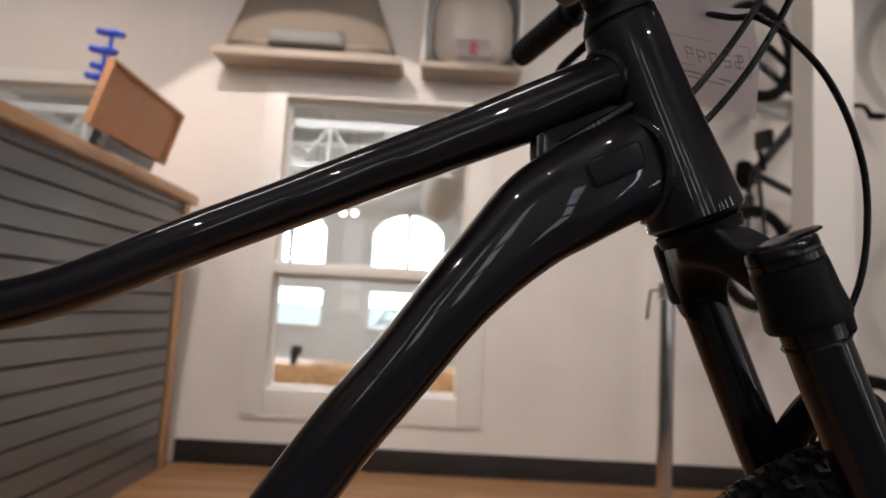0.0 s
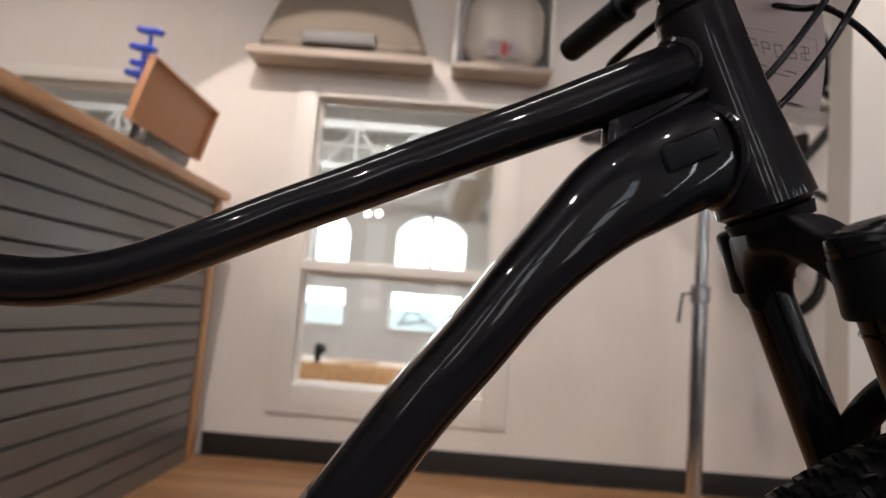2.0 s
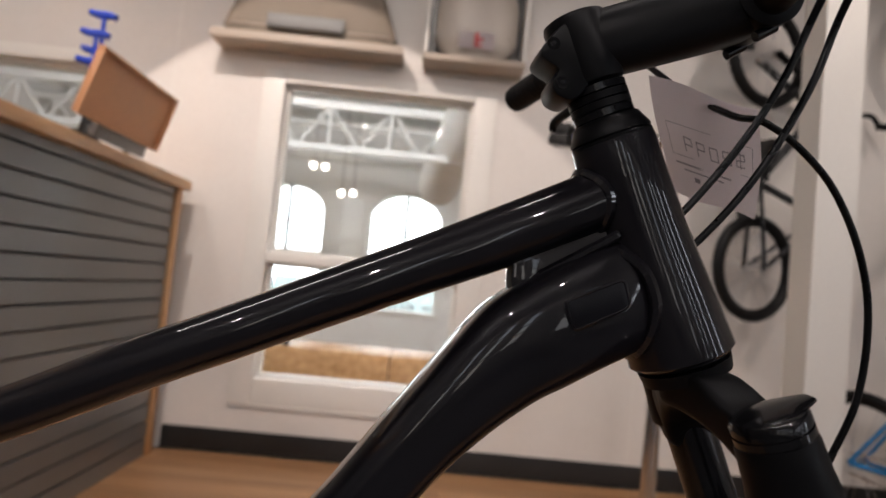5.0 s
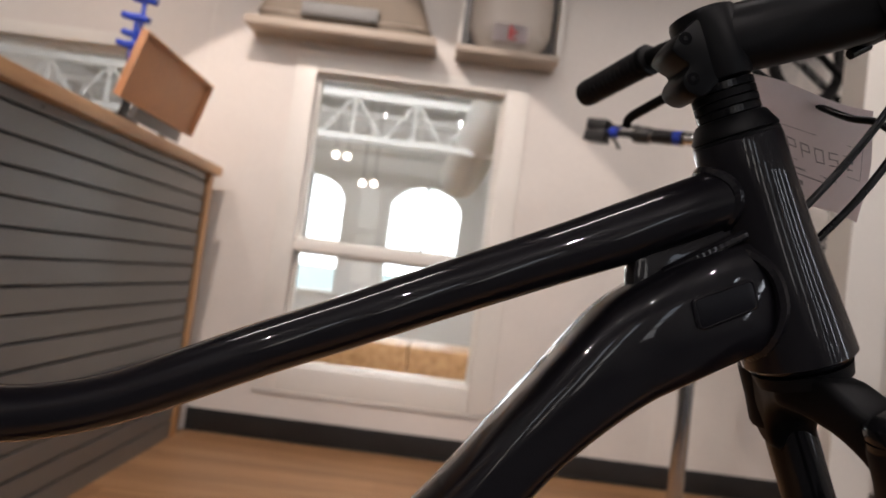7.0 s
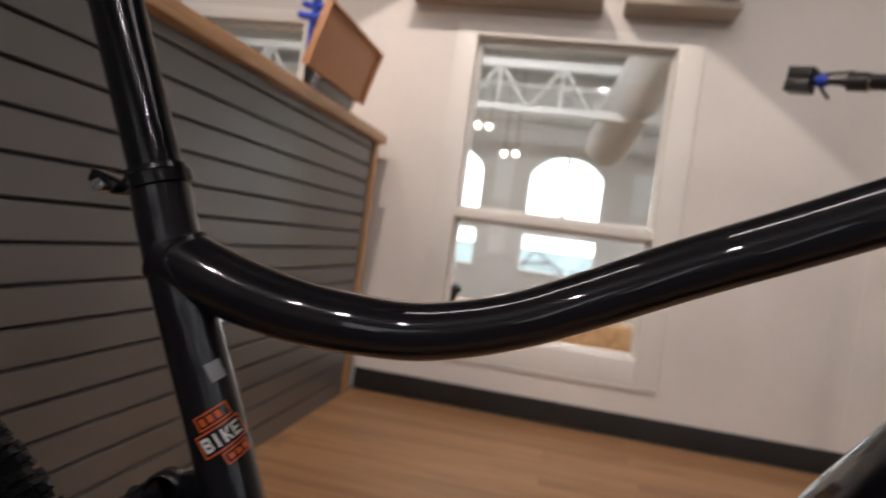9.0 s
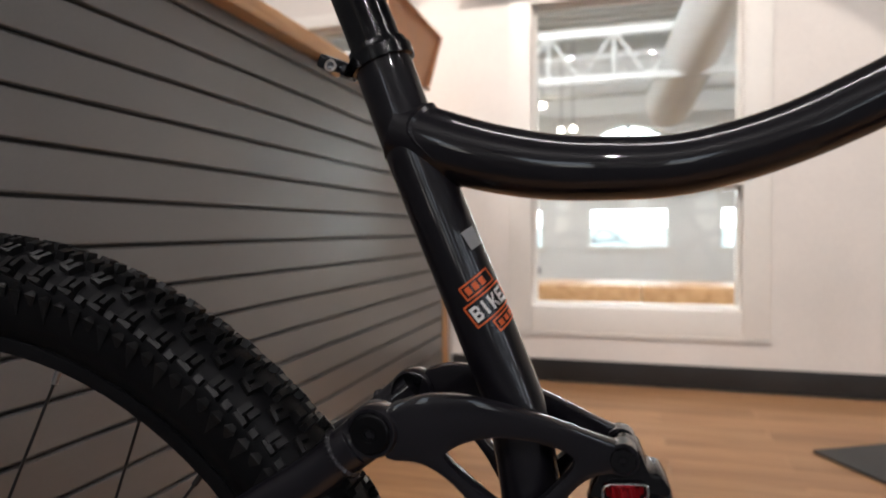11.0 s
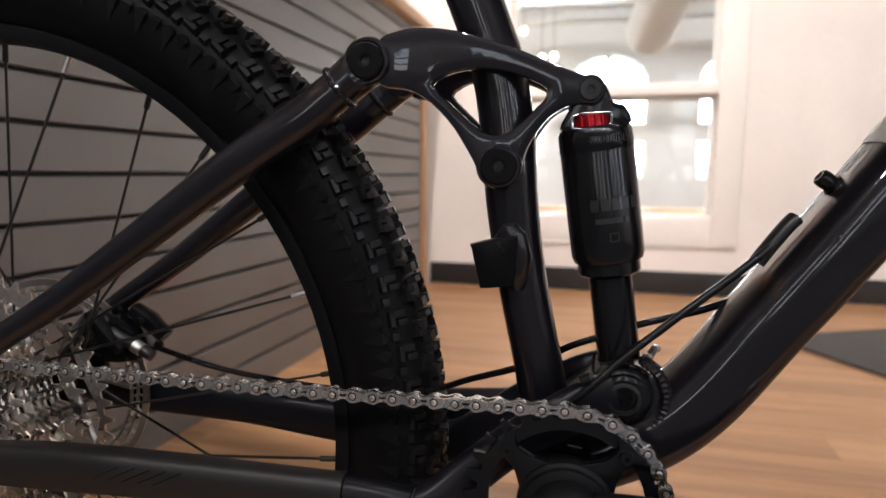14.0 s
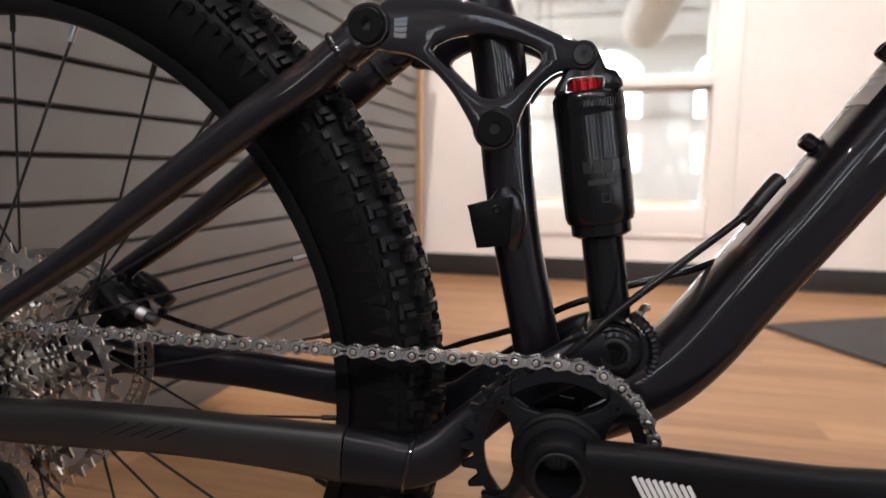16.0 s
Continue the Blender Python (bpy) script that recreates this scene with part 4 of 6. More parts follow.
decal("size_label", seat_tube, sa, sb, .0168, [(-.003, .006, -.0055, .0055)], M_SILVERDECAL, -.2, (.0135, mid[1] - .036), .0005)

# ---- rocker link ----
LOOP = [(-.0325, .6062), (-.0253, .6098), (-.0174, .6121), (-.0079, .6129), (.0048, .6119), (.0176, .6093), (.0305, .6057), (.0467, .6004), (.0597, .5954), (.0729, .5903), (.0828, .5868), (.0901, .5837), (.0942, .5785), (.0932, .5720),
        (.0884, .5690), (.0795, .5700), (.0711, .5681), (.0634, .5630), (.0571, .5554), (.0521, .5470), (.0491, .5387), (.0473, .5309), (.0438, .5252), (.0383, .5221), (.0323, .5217), (.0267, .5236), (.0230, .5283), (.0205, .5350),
        (.0161, .5433), (.0088, .5554), (.0006, .5654), (-.0076, .5724), (-.0156, .5768), (-.0236, .5783), (-.0326, .5801), (-.0370, .5930)]
HOLE = [(-.0031, .5803), (.0020, .5848), (.0084, .5875), (.0180, .5893), (.0308, .5892), (.0438, .5868), (.0553, .5825), (.0606, .5790), (.0607, .5748), (.0573, .5701), (.0510, .5635), (.0440, .5568), (.0382, .5535), (.0323, .5524),
        (.0267, .5533), (.0218, .5562), (.0126, .5643), (.0044, .5720)]


def link_w(u):
    """Outer face of the link plates: they close in towards the shock."""
    return .0372 - .235 * u


STAY = [(-.050, .0400, .5855, .0118, .0108), (-.080, .0424, .5628, .0124, .0112), (-.120, .0456, .5372, .0124, .0112), (-.180, .0504, .4945, .0110, .0104), (-.240, .0552, .4522, .0096, .0096), (-.300, .0605, .4140, .0088, .0088),
        (-.330, .0640, .3900, .0090, .0080), (-.345, .0665, .3600, .0120, .0060)]
for sgn in (-1, 1):
    bm = outline(bmesh.new(), smooth_loop(LOOP, 2), smooth_loop(HOLE, 2)[::-1], 0, sgn * .0105, .0034)
    for v in bm.verts:
        v.co.y += sgn * (link_w(v.co.x) - .0105)
    rocker = bp("rocker_link", bm)
    # seat stay head at the rear pivot
    head = bp("stay_head", lathe(bmesh.new(), (-.0402, sgn * .030, .5936), (-.0402, sgn * .0468, .5936), [(0, .0125), (.002, .0140), (.0138, .0140), (.0160, .0128), (.0160, .0114), (.0152, .0108), (.0152, .0001)], 40, False))
    hex_bolt("pivot_bolt", head, -.0402, sgn * .0478, .5936, .0106, M_BOLT, sgn, .0036)
    bp("head_shoulder", sweep(bmesh.new(), [(u, sgn * .0388, z, h, b) for u, z, h, b in spline([(-.0402, .5936, .0132, .0066), (-.0460, .5890, .0130, .0076), (-.0530, .5835, .0126, .0092), (-.0590, .5788, .0124, .0106)], 4)], 28, 2.4), M_FRAME, head)
    bp("weld_bead", weld(bmesh.new(), [(-.0580 - .603 * .0126 * math.cos(t), sgn * (.0398 + .0112 * math.sin(t)), .5796 + .797 * .0122 * math.cos(t)) for t in [k * math.tau / 30 for k in range(30)]], .0021, None, .38), M_FRAME, head)
    hex_bolt("pivot_bolt", rocker, .0345, sgn * .0318, .5341, .0111, M_BOLT, sgn, .0036)
    bp("pivot_boss", lathe(bmesh.new(), (.0345, sgn * .014, .5341), (.0345, sgn * .0300, .5341), [(0, .0135), (.0140, .0135), (.0158, .0124), (.0158, .0114)], 36), M_FRAME, rocker)
    bp("bolt_boss", lathe(bmesh.new(), (.0862, sgn * .006, .5783), (.0862, sgn * .0180, .5783), [(0, .0085), (.0108, .0085), (.0118, .0076), (.0118, .0070)], 28), M_FRAME, rocker)
    hex_bolt("shock_bolt", rocker, .0862, sgn * .0192, .5783, .0066, M_GLOSS, sgn, .0030)
    # seat stay, tapering to the rear axle
    stay = bp("seatstay", sweep(bmesh.new(), [(u, sgn * ww, z, h, b) for u, ww, z, h, b in spline(STAY, 5)], 28), M_FRAME)
# ---- shock ----
S0, S1 = U(.0868, .5770), U(.1118, .4000)
sd = (S1 - S0).normalized()
shock = bp("shock_can", lathe(bmesh.new(), S0, S1, [(.0185, .0150), (.0200, .0205), (.0225, .0222), (.0330, .0226), (.0342, .0220), (.0352, .0222), (.0880, .0222), (.0980, .0220), (.1015, .0208), (.1022, .0190)], 40), M_GLOSS, None, "gloss black air can of the rear shock")
bp("shock_collar", lathe(bmesh.new(), S0, S1, [(.1018, .0170), (.1022, .0190), (.1090, .0190), (.1100, .0180), (.1115, .0150)], 36), M_GLOSS, shock)
bp("shock_shaft", C(S0 + sd * .108, S0 + sd * .175, .0132, n=30), M_GLOSS, shock)
eye = outline(bmesh.new(), smooth_loop([(.0715, .5540), (.0735, .5660), (.0800, .5800), (.0868, .5860), (.0950, .5815), (.1000, .5715), (.1065, .5690), (.1082, .5580)], 4), None, -.0135, .0135, .003)
bp("shock_eyelet", eye, M_GLOSS, shock)
knobp = S0 + Vector((.0006, -.0085, -.0164))
bp("rebound_knob", lathe(bmesh.new(), knobp - sd * .0038, knobp + sd * .0038, [(0, .0088), (.0006, .0098), (.0070, .0098), (.0076, .0088)], 24), M_RED, shock, "red anodised adjuster knob")
for k in range(6):
    a = -1.1 + k * .44
    p = knobp + Vector((math.sin(a) * .0100, -math.cos(a) * .0100, 0))
    bp("knob_rib", C(p - sd * .0034, p + sd * .0034, .0010, n=8), M_RED, shock)
lp = [(knobp.x + math.copysign(abs(math.cos(t)) ** .45, math.cos(t)) * .0113, knobp.z + math.copysign(abs(math.sin(t)) ** .45, math.sin(t)) * .0044 + .12 * math.cos(t) * .0113) for t in [k * math.tau / 28 for k in range(28)]]
bp("knob_window", sweep(bmesh.new(), [(p[0], -.0158, p[1], .0009, .0009) for p in lp + lp[:1]], 8), M_CHROME, shock, "bright rim round the adjuster")
ca, cb = S0, S1
decal("shock_print", shock, ca, cb, .0222, [(-.012 + k * .0062, -.012 + k * .0062 + .0046, -.0035, .0035) for k in range(5)], M_GREY, .0, (.004, .066), .0003)
decal("shock_print", shock, ca, cb, .0222, [(-.010, .006, -.0016, .0016), (.0075, .0105, -.0022, .0022)], M_GREY, .0, (.004, .0755), .0003)
decal("shock_print", shock, ca, cb, .0224, [(-.008 + k * .0018, -.008 + k * .0018 + .0009, -.0020, .0020) for k in range(12)], M_GREY, .0, (.004, .0280), .0005)
decal("shock_print", shock, ca, cb, .0222, [(-.0028, .0028, -.0028, -.0022), (-.0028, .0028, .0022, .0028), (-.0028, -.0022, -.0022, .0022), (.0022, .0028, -.0022, .0022)], M_GREY, .0, (.004, .0855), .0003)
bp("shock_lower_eye", C((.1118, -.019, .3990), (.1118, .019, .3990), .0145, n=28, bevel=.002), M_GLOSS, shock)

# derailleur mount block cast on the seat tube
blk = bp("mount_block", outline(bmesh.new(), smooth_loop([(.0185, .4835), (.0192, .4872), (.0432, .4925), (.0462, .4890), (.0440, .4650), (.0420, .4620), (.0255, .4598), (.0232, .4625)], 3), None, -.0258, -.0165, .0016), M_BOLT)
bp("mount_neck", sweep(bmesh.new(), [(.0405, -.0185, .4990, .004, .006), (.0412, -.0175, .4925, .010, .0075), (.0440, -.0155, .4780, .011, .0080), (.0455, -.0140, .4660, .008, .0075), (.0465, -.013, .458, .004, .005)], 18, 2.4), M_FRAME, blk)
bp("weld_bead", weld(bmesh.new(), [(.0490 + .0012 * math.sin(k), -.0150, .4920 - .0034 * k) for k in range(10)], .0023), M_FRAME, blk)
hex_bolt("set_screw", blk, .0365, -.0264, .4842, .0034, M_GLOSS, deep=.0015)

# ---- bottle bolts, film, hose guide on the down tube ----
for u, z in ((.2238, .5240), (.2608, .5757)):
    nrm = Vector((-.807, 0, .59))
    b0 = U(u, z)
    bolt = bp("bottle_bolt", lathe(bmesh.new(), b0 - nrm * .004, b0 + nrm * .009, [(0, .0062), (.004, .0062), (.0045, .0050), (.009, .0052), (.0115, .0050), (.0125, .0040), (.0125, .0025), (.009, .0022), (.009, .0001)], 20, False), M_GLOSS)
nrm = Vector((-.807, 0, .59))


def dt_strip(name, t0, t1, w0, w1, lift, material, parent=None, label=""):
    bm = bmesh.new()
    rows = []
    sp_ = spline(DT, 8)
    n = 10
    for i in range(n + 1):
        z = t0 + (t1 - t0) * i / n
        k = min(range(len(sp_)), key=lambda q: abs(sp_[q][1] - z))
        k = max(1, min(len(sp_) - 2, k))
        a, b_ = sp_[k - 1], sp_[k + 1]
        q = sp_[k]
        f = 0
        lo, hi = (sp_[k], sp_[k + 1]) if (sp_[k][1] - z) * (sp_[k + 1][1] - z) <= 0 else (sp_[k - 1], sp_[k])
        if abs(hi[1] - lo[1]) > 1e-6:
            f = min(1, max(0, (z - lo[1]) / (hi[1] - lo[1])))
        q = lo + (hi - lo) * f
        tt = Vector((b_[0] - a[0], 0, b_[1] - a[1])).normalized()
        nn = Vector((-tt.z, 0, tt.x)) if -tt.z * 1 < 0 and tt.z > 0 else Vector((tt.z, 0, -tt.x))
        if nn.x > 0:
            nn = -nn
        row_ = []
        for j in range(7):
            w = w0 + (w1 - w0) * j / 6
            h = q[2] * (1 - min(.999, abs(w) / q[3]) ** 3.1) ** (1 / 3.1)
            row_.append(bm.verts.new(Vector((q[0], w, q[1])) + nn * (h + lift)))
        rows.append(row_)
    for p, r in zip(rows, rows[1:]):
        for j in range(6):
            bm.faces.new((p[j], p[j + 1], r[j + 1], r[j]))
    return bp(name, bm, material, parent, label)


bp("film_edge", sweep(bmesh.new(), [(*p, .00028, .00028) for p in spline([(.364, -.0091, .721), (.369, -.0176, .719), (.372, -.0267, .710), (.372, -.0278, .706), (.368, -.0250, .709), (.362, -.0213, .707), (.356, -.0199, .701), (.350, -.0204, .693), (.338, -.0239, .673), (.323, -.0228, .652)], 5)], 5), M_MAT)
film = dt_strip("protective_film", .535, .600, -.017, .017, .0006, M_FILM, None, "clear film label on the down tube")
for k in range(9):
    dt_strip("film_print", .546 + k * .0045, .5475 + k * .0045, -.013, .004 + .003 * (k % 3), .0010, M_INK, film)
guide = bp("hose_guide", sweep(bmesh.new(), [(*p, .0045, .006) for p in spline([(.1835, -.012, .4790), (.1900, -.012, .4890), (.1990, -.011, .5010), (.2030, -.010, .5050)], 4)], 14), M_DARKPLASTIC)
bp("shift_cable", T([(.198, -.013, .497), (.180, -.018, .4805), (.1437, -.024, .4507), (.1110, -.030, .4235), (.0920, -.034, .4055), (.0740, -.034, .388), (.058, -.030, .370)], .0024), M_HOSE)
bp("brake_cable", T([(.178, .008, .4520), (.160, .016, .4425), (.142, .019, .4362), (.120, .020, .4290), (.100, .020, .4210), (.079, .022, .4120), (.053, .028, .3960), (.01, .040, .378), (-.03, .05, .362), (-.10, .055, .356), (-.20, .055, .366), (-.28, .058, .385)], .0024), M_HOSE)
bp("cable_tip", C((.086, -.030, .4060), (.092, -.030, .4090), .0042, n=12), M_MATTE)

# ---- main pivot and chain stays ----
for sgn in (-1, 1):
    pv = bp("main_pivot", lathe(bmesh.new(), (.1112, sgn * .012, .3970), (.1112, sgn * .030, .3970), [(0, .0190), (.010, .0190), (.0125, .0180), (.0135, .0165), (.0138, .0145), (.0170, .0140), (.0178, .0115), (.0178, .0098), (.0150, .0090), (.0150, .0052), (.0110, .0048), (.0110, .0001)], 36, False), M_GLOSS)
    bp("pivot_ring", lathe(bmesh.new(), (.1112, sgn * .0275, .3970), (.1112, sgn * .0305, .3970), [(0, .0100), (.0030, .0100), (.0034, .0092), (.0034, .0080), (.0010, .0076)], 28, False), M_BLACKSTEEL, pv)
    bp("pivot_groove", lathe(bmesh.new(), (.1112, sgn * .0250, .3970), (.1112, sgn * .0270, .3970), [(0, .0176), (.0012, .0176), (.0012, .0166), (0, .0166)], 32), M_GLOSS, pv)
bp("weld_bead", weld(bmesh.new(), [(.1112 + .0245 * math.cos(a), -.0245, .3970 + .0252 * math.sin(a)) for a in [radians(-46 + 8 * k) for k in range(15)]], .0036, None, .38), M_FRAME)
bp("weld_bead", weld(bmesh.new(), [(.1215 + .0012 * k, -.0235 + .0032 * k, .4185 + .001 * math.sin(k)) for k in range(12)], .0028), M_FRAME)
bp("pivot_bridge", sweep(bmesh.new(), [(.1125, -.020, .3965, .020, .020), (.1125, 0, .3965, .021, .021), (.1125, .020, .3965, .020, .020)], 20), M_FRAME)
bp("lower_web", outline(bmesh.new(), smooth_loop([(.060, .375), (.085, .398), (.110, .412), (.140, .402), (.135, .372), (.105, .350), (.075, .348)], 3), None, -.024, .024, .004), M_FRAME)
for sgn in (-1, 1):
    zc = [(-.350, .0660, .3490, .0150, .0060), (-.322, .0630, .3340 if sgn < 0 else .3400, .0145, .0085), (-.250, .0600, .3338 if sgn < 0 else .338, .0160 if sgn < 0 else .0150, .0100), (-.180, .0585, .3342 if sgn < 0 else .336, .0152, .0105),
          (-.110, .0570, .3315 if sgn < 0 else .330, .0162, .0100), (-.056, .0550, .3275 if sgn < 0 else .327, .0185, .0100)]
    guard = bp("chainstay_guard" if sgn < 0 else "chainstay", sweep(bmesh.new(), [(u, sgn * w, z, h, b) for u, w, z, h, b in spline(zc, 5)], 26, 3.0), M_GUARD if sgn < 0 else M_SATIN, None, "ribbed matte rubber chainstay guard" if sgn < 0 else "")
    if sgn < 0:
        for k in range(5):
            bp("rib", sweep(bmesh.new(), [(-.222 + k * .011 + .020 * t, -.0692, .3330 + .010 * t, .0004, .0005) for t in (0, .5, 1)], 6), M_SIDEWALL, guard)
    yk = bp("stay_yoke", sweep(bmesh.new(), [(u, sgn * w, z, h, b) for u, w, z, h, b in spline([(-.0555, .0548, .3268, .0182, .0098), (-.034, .0530, .3250, .0170, .0100), (-.0140, .0500, .3228, .0158, .0105), (.004, .0440, .3295, .0155, .010), (.020, .0380, .3440, .0138, .0095), (.050, .0330, .3680, .0130, .0090), (.086, .0260, .3890, .0150, .0080), (.107, .0230, .3965, .0160, .0070)], 5)], 24, 2.6), M_SATIN)
    bp("weld_bead", weld(bmesh.new(), [(-.0150 + .004 * math.cos(t), sgn * (.0500 + .0110 * math.sin(t)), .3225 + .0165 * math.cos(t)) for t in [k * math.tau / 34 for k in range(34)]], .0018), M_FRAME, yk)
    bp("dropout", outline(bmesh.new(), smooth_loop([(-.372, .352), (-.360, .372), (-.340, .384), (-.322, .372), (-.318, .350), (-.328, .330), (-.350, .326), (-.366, .336)], 3), None, sgn * .0640, sgn * .0705, .002), M_MATTE)
bp("stay_bridge", T([(-.040, -.047, .322), (-.022, -.02, .318), (-.020, 0, .317), (-.022, .02, .318), (-.040, .047, .322)], .011, 14), M_FRAME)

# ---- crank and chainring ----
BBc = (.0788, .3395)
CRW = -.050
N = 28
rp_ = N * .0127 / math.tau
lp = []
for k in range(N):
    a = k * math.tau / N
    for da, rr in ((-.075, rp_ - .0042), (-.045, rp_ + .0005), (-.020, rp_ + .0042), (.020, rp_ + .0042), (.045, rp_ + .0005), (.075, rp_ - .0042)):
        lp.append((BBc[0] + math.cos(a + da) * rr, BBc[1] + math.sin(a + da) * rr))
hl_ = [(BBc[0] + math.cos(-k * math.tau / 60) * (rp_ - .0115), BBc[1] + math.sin(-k * math.tau / 60) * (rp_ - .0115)) for k in range(60)]
cring = bp("chainring", outline(bmesh.new(), lp, hl_, CRW - .0018, CRW + .0018, 0), M_GLOSS)
for k in range(4):
    a = radians(136 - 90 * k)
    ca_, sa_ = math.cos(a), math.sin(a)
    arm = outline(bmesh.new(), smooth_loop([(BBc[0] + ca_ * r - sa_ * o_, BBc[1] + sa_ * r + ca_ * o_) for r, o_ in ((.020, .013), (.036, .0060), (.047, .0060), (.053, .013), (.0535, -.013), (.047, -.006), (.036, -.006), (.020, -.013))], 3), None, CRW - .0065, CRW - .0005, .0012)
    bp("spider_arm", arm, M_GLOSS, cring)
    hex_bolt("ring_bolt", cring, BBc[0] + ca_ * .0470, CRW - .0085, BBc[1] + sa_ * .0470, .0042, M_GLOSS, deep=.003)
bp("ring_print", B((-.005, CRW - .0070, -.0007), (.005, CRW - .0066, .0007), 0, Matrix.Translation((.056, 0, .372)) @ pose(0, 0, 0, 0, 32, 0)), M_GREY, cring)
bp("ring_print", B((-.004, CRW - .0070, -.0004), (.004, CRW - .0066, .0004), 0, Matrix.Translation((.083, 0, .3775)) @ pose(0, 0, 0, 0, 8, 0)), M_GREY, cring)
bp("crank_hub", lathe(bmesh.new(), (BBc[0], CRW - .002, BBc[1]), (BBc[0], -.081, BBc[1]), [(0, .0285), (.006, .0282), (.0072, .0262), (.0105, .0258), (.0118, .0235), (.0122, .0212), (.0255, .0205), (.0280, .0192), (.0288, .0170), (.0288, .0150)], 44, False), M_MATTE, cring)
bp("axle_ring", lathe(bmesh.new(), (BBc[0], -.052, BBc[1]), (BBc[0], -.0825, BBc[1]), [(.0005, .0001), (.0005, .0108), (.018, .0110), (.020, .0118), (.0288, .0120), (.0300, .0128), (.0302, .0138), (.0296, .0150)], 40, False), M_GLOSS, cring)
arm_ax = Vector((.170, 0, .006))
crank = bp("crank_arm", sweep(bmesh.new(), [(BBc[0] + arm_ax.x * f, w, BBc[1] + arm_ax.z * f, h, b) for f, w, h, b in spline([(.095, -.0705, .0172, .0095), (.14, -.0712, .0176, .0095), (.25, -.0728, .0176, .0092), (.5, -.0765, .0162, .0088), (.8, -.0810, .0147, .0082), (1.0, -.083, .0150, .0080), (1.07, -.083, .0080, .0070)], 5)], 26, 3.0), M_MATTE)
for k in range(9):
    bp("arm_stripe", B((-.0011, -.0004, -.0085 + .0009 * k), (.0011, .0, .0070), 0, Matrix.Translation((.1225 + k * .0035, -.0836 - k * .00022, .3395 - k * .0002)) @ pose(0, 0, 0, 0, -28, 0)), M_WHITE, crank)
for k in range(6):
    bp("arm_print", B((-.0016, -.0004, -.0014), (.0016, .0, .0014), 0, Matrix.Translation((.211 + k * .0042, -.0890 - k * .0001, .3440))), M_WHITE, crank)
bp("pedal_axle", C((.2468, -.082, .344), (.2468, -.125, .344), .008, n=16), M_STEEL, crank)
bp("crank_arm", sweep(bmesh.new(), [(BBc[0] - arm_ax.x * f, w, BBc[1] - arm_ax.z * f, h, b) for f, w, h, b in ((-.06, .078, .020, .008), (.3, .080, .019, .009), (.7, .084, .015, .008), (1.05, .086, .012, .008))], 20, 3.0), M_MATTE)
bp("crank_axle", C((BBc[0], -.05, BBc[1]), (BBc[0], .078, BBc[1]), .0145, n=24), M_GLOSS)

# ---- wheels ----
def tyre_mesh(n=128):
    bm = bmesh.new()
    half = [(.0120, .2830), (.0175, .2885), (.0250, .3000), (.0288, .3140), (.0282, .3260), (.0230, .3362), (.0125, .3418), (0, .3434)]
    prof = [(-w, r) for w, r in half] + [(w, r) for w, r in half[-2::-1]]
    prof = [tuple(p) for p in spline(prof, 3)]
    rings = []
    for k in range(n):
        a = k * math.tau / n
        rings.append([bm.verts.new((math.cos(a) * r, w, math.sin(a) * r)) for w, r in prof])
    for k in range(n):
        p, q = rings[k], rings[(k + 1) % n]
        for j in range(len(prof) - 1):
            bm.faces.new((p[j], p[j + 1], q[j + 1], q[j]))
    return bm


def knob(bm, a, w, sx, sy, h, skew=0.0):
    """One tapered tread block at wheel angle a and offset w."""
    t = max(-1, min(1, w / .0292))
    r0 = .3437 - .0112 * abs(t) ** 2.3 * 1.5
    tilt = math.asin(t) * .80
    rot = Matrix.Rotation(-a, 4, "Y") @ Matrix.Translation((r0, w, 0)) @ Matrix.Rotation(tilt, 4, "Z") @ Matrix.Rotation(skew, 4, "X")
    vs = []
    for x, f in ((-.0025, 1.12), (h, .84)):
        for y, z in ((-1, -1), (1, -1), (1, 1), (-1, 1)):
            vs.append(bm.verts.new(rot @ Vector((x, y * sy * f, z * sx * f))))
    for f in ((4, 5, 6, 7), (0, 1, 5, 4), (1, 2, 6, 5), (2, 3, 7, 6), (3, 0, 4, 7)):
        bm.faces.new([vs[i] for i in f])


def tread_mesh(seed):
    rk = random.Random(seed)
    bm = bmesh.new()
    rows = 184
    d = math.tau / rows
    for k in range(rows):
        a = k * d
        j = rk.uniform(-.0004, .0004)
        if k % 2 == 0:
            for s in (-1, 1):
                knob(bm, a + .28 * d, s * .0054, .0034, .0046, .0054)
                knob(bm, a - .42 * d, s * .0054, .0021, .0046, .0054)
                knob(bm, a + .22 * d, s * .0238 + j, .0024, .0050, .0056, s * .12)
                knob(bm, a - .30 * d, s * .0230 + j, .0022, .0042, .0056, s * .12)
                knob(bm, a, s * .0268 + j, .0054, .0018, .0052, s * .12)
        else:
            for s in (-1, 1):
                knob(bm, a + .26 * d, s * .0146, .0023, .0042, .0054, s * .25)
                knob(bm, a - .30 * d, s * .0146, .0021, .0042, .0054, s * .25)
                knob(bm, a, s * .0176, .0050, .0016, .0054, s * .25)
                knob(bm, a, s * .0272, .0030, .0026, .0036, s * .1)
        # ramp at the shoulder
        for s in (-1, 1):
            m = Matrix.Rotation(-a, 4, "Y")
            r0, r1 = .3225, (.3060 if k % 2 else .3125)
            q = [m @ Vector(p) for p in ((r0, s * .0318, -.0042), (r0, s * .0318, .0042), (r1, s * .0278, .0), (r0 + .004, s * .0260, 0))]
            v = [bm.verts.new(p) for p in q]
            for f in ((0, 1, 2), (0, 3, 1), (1, 3, 2), (0, 2, 3)):
                bm.faces.new([v[i] for i in f])
    return bm


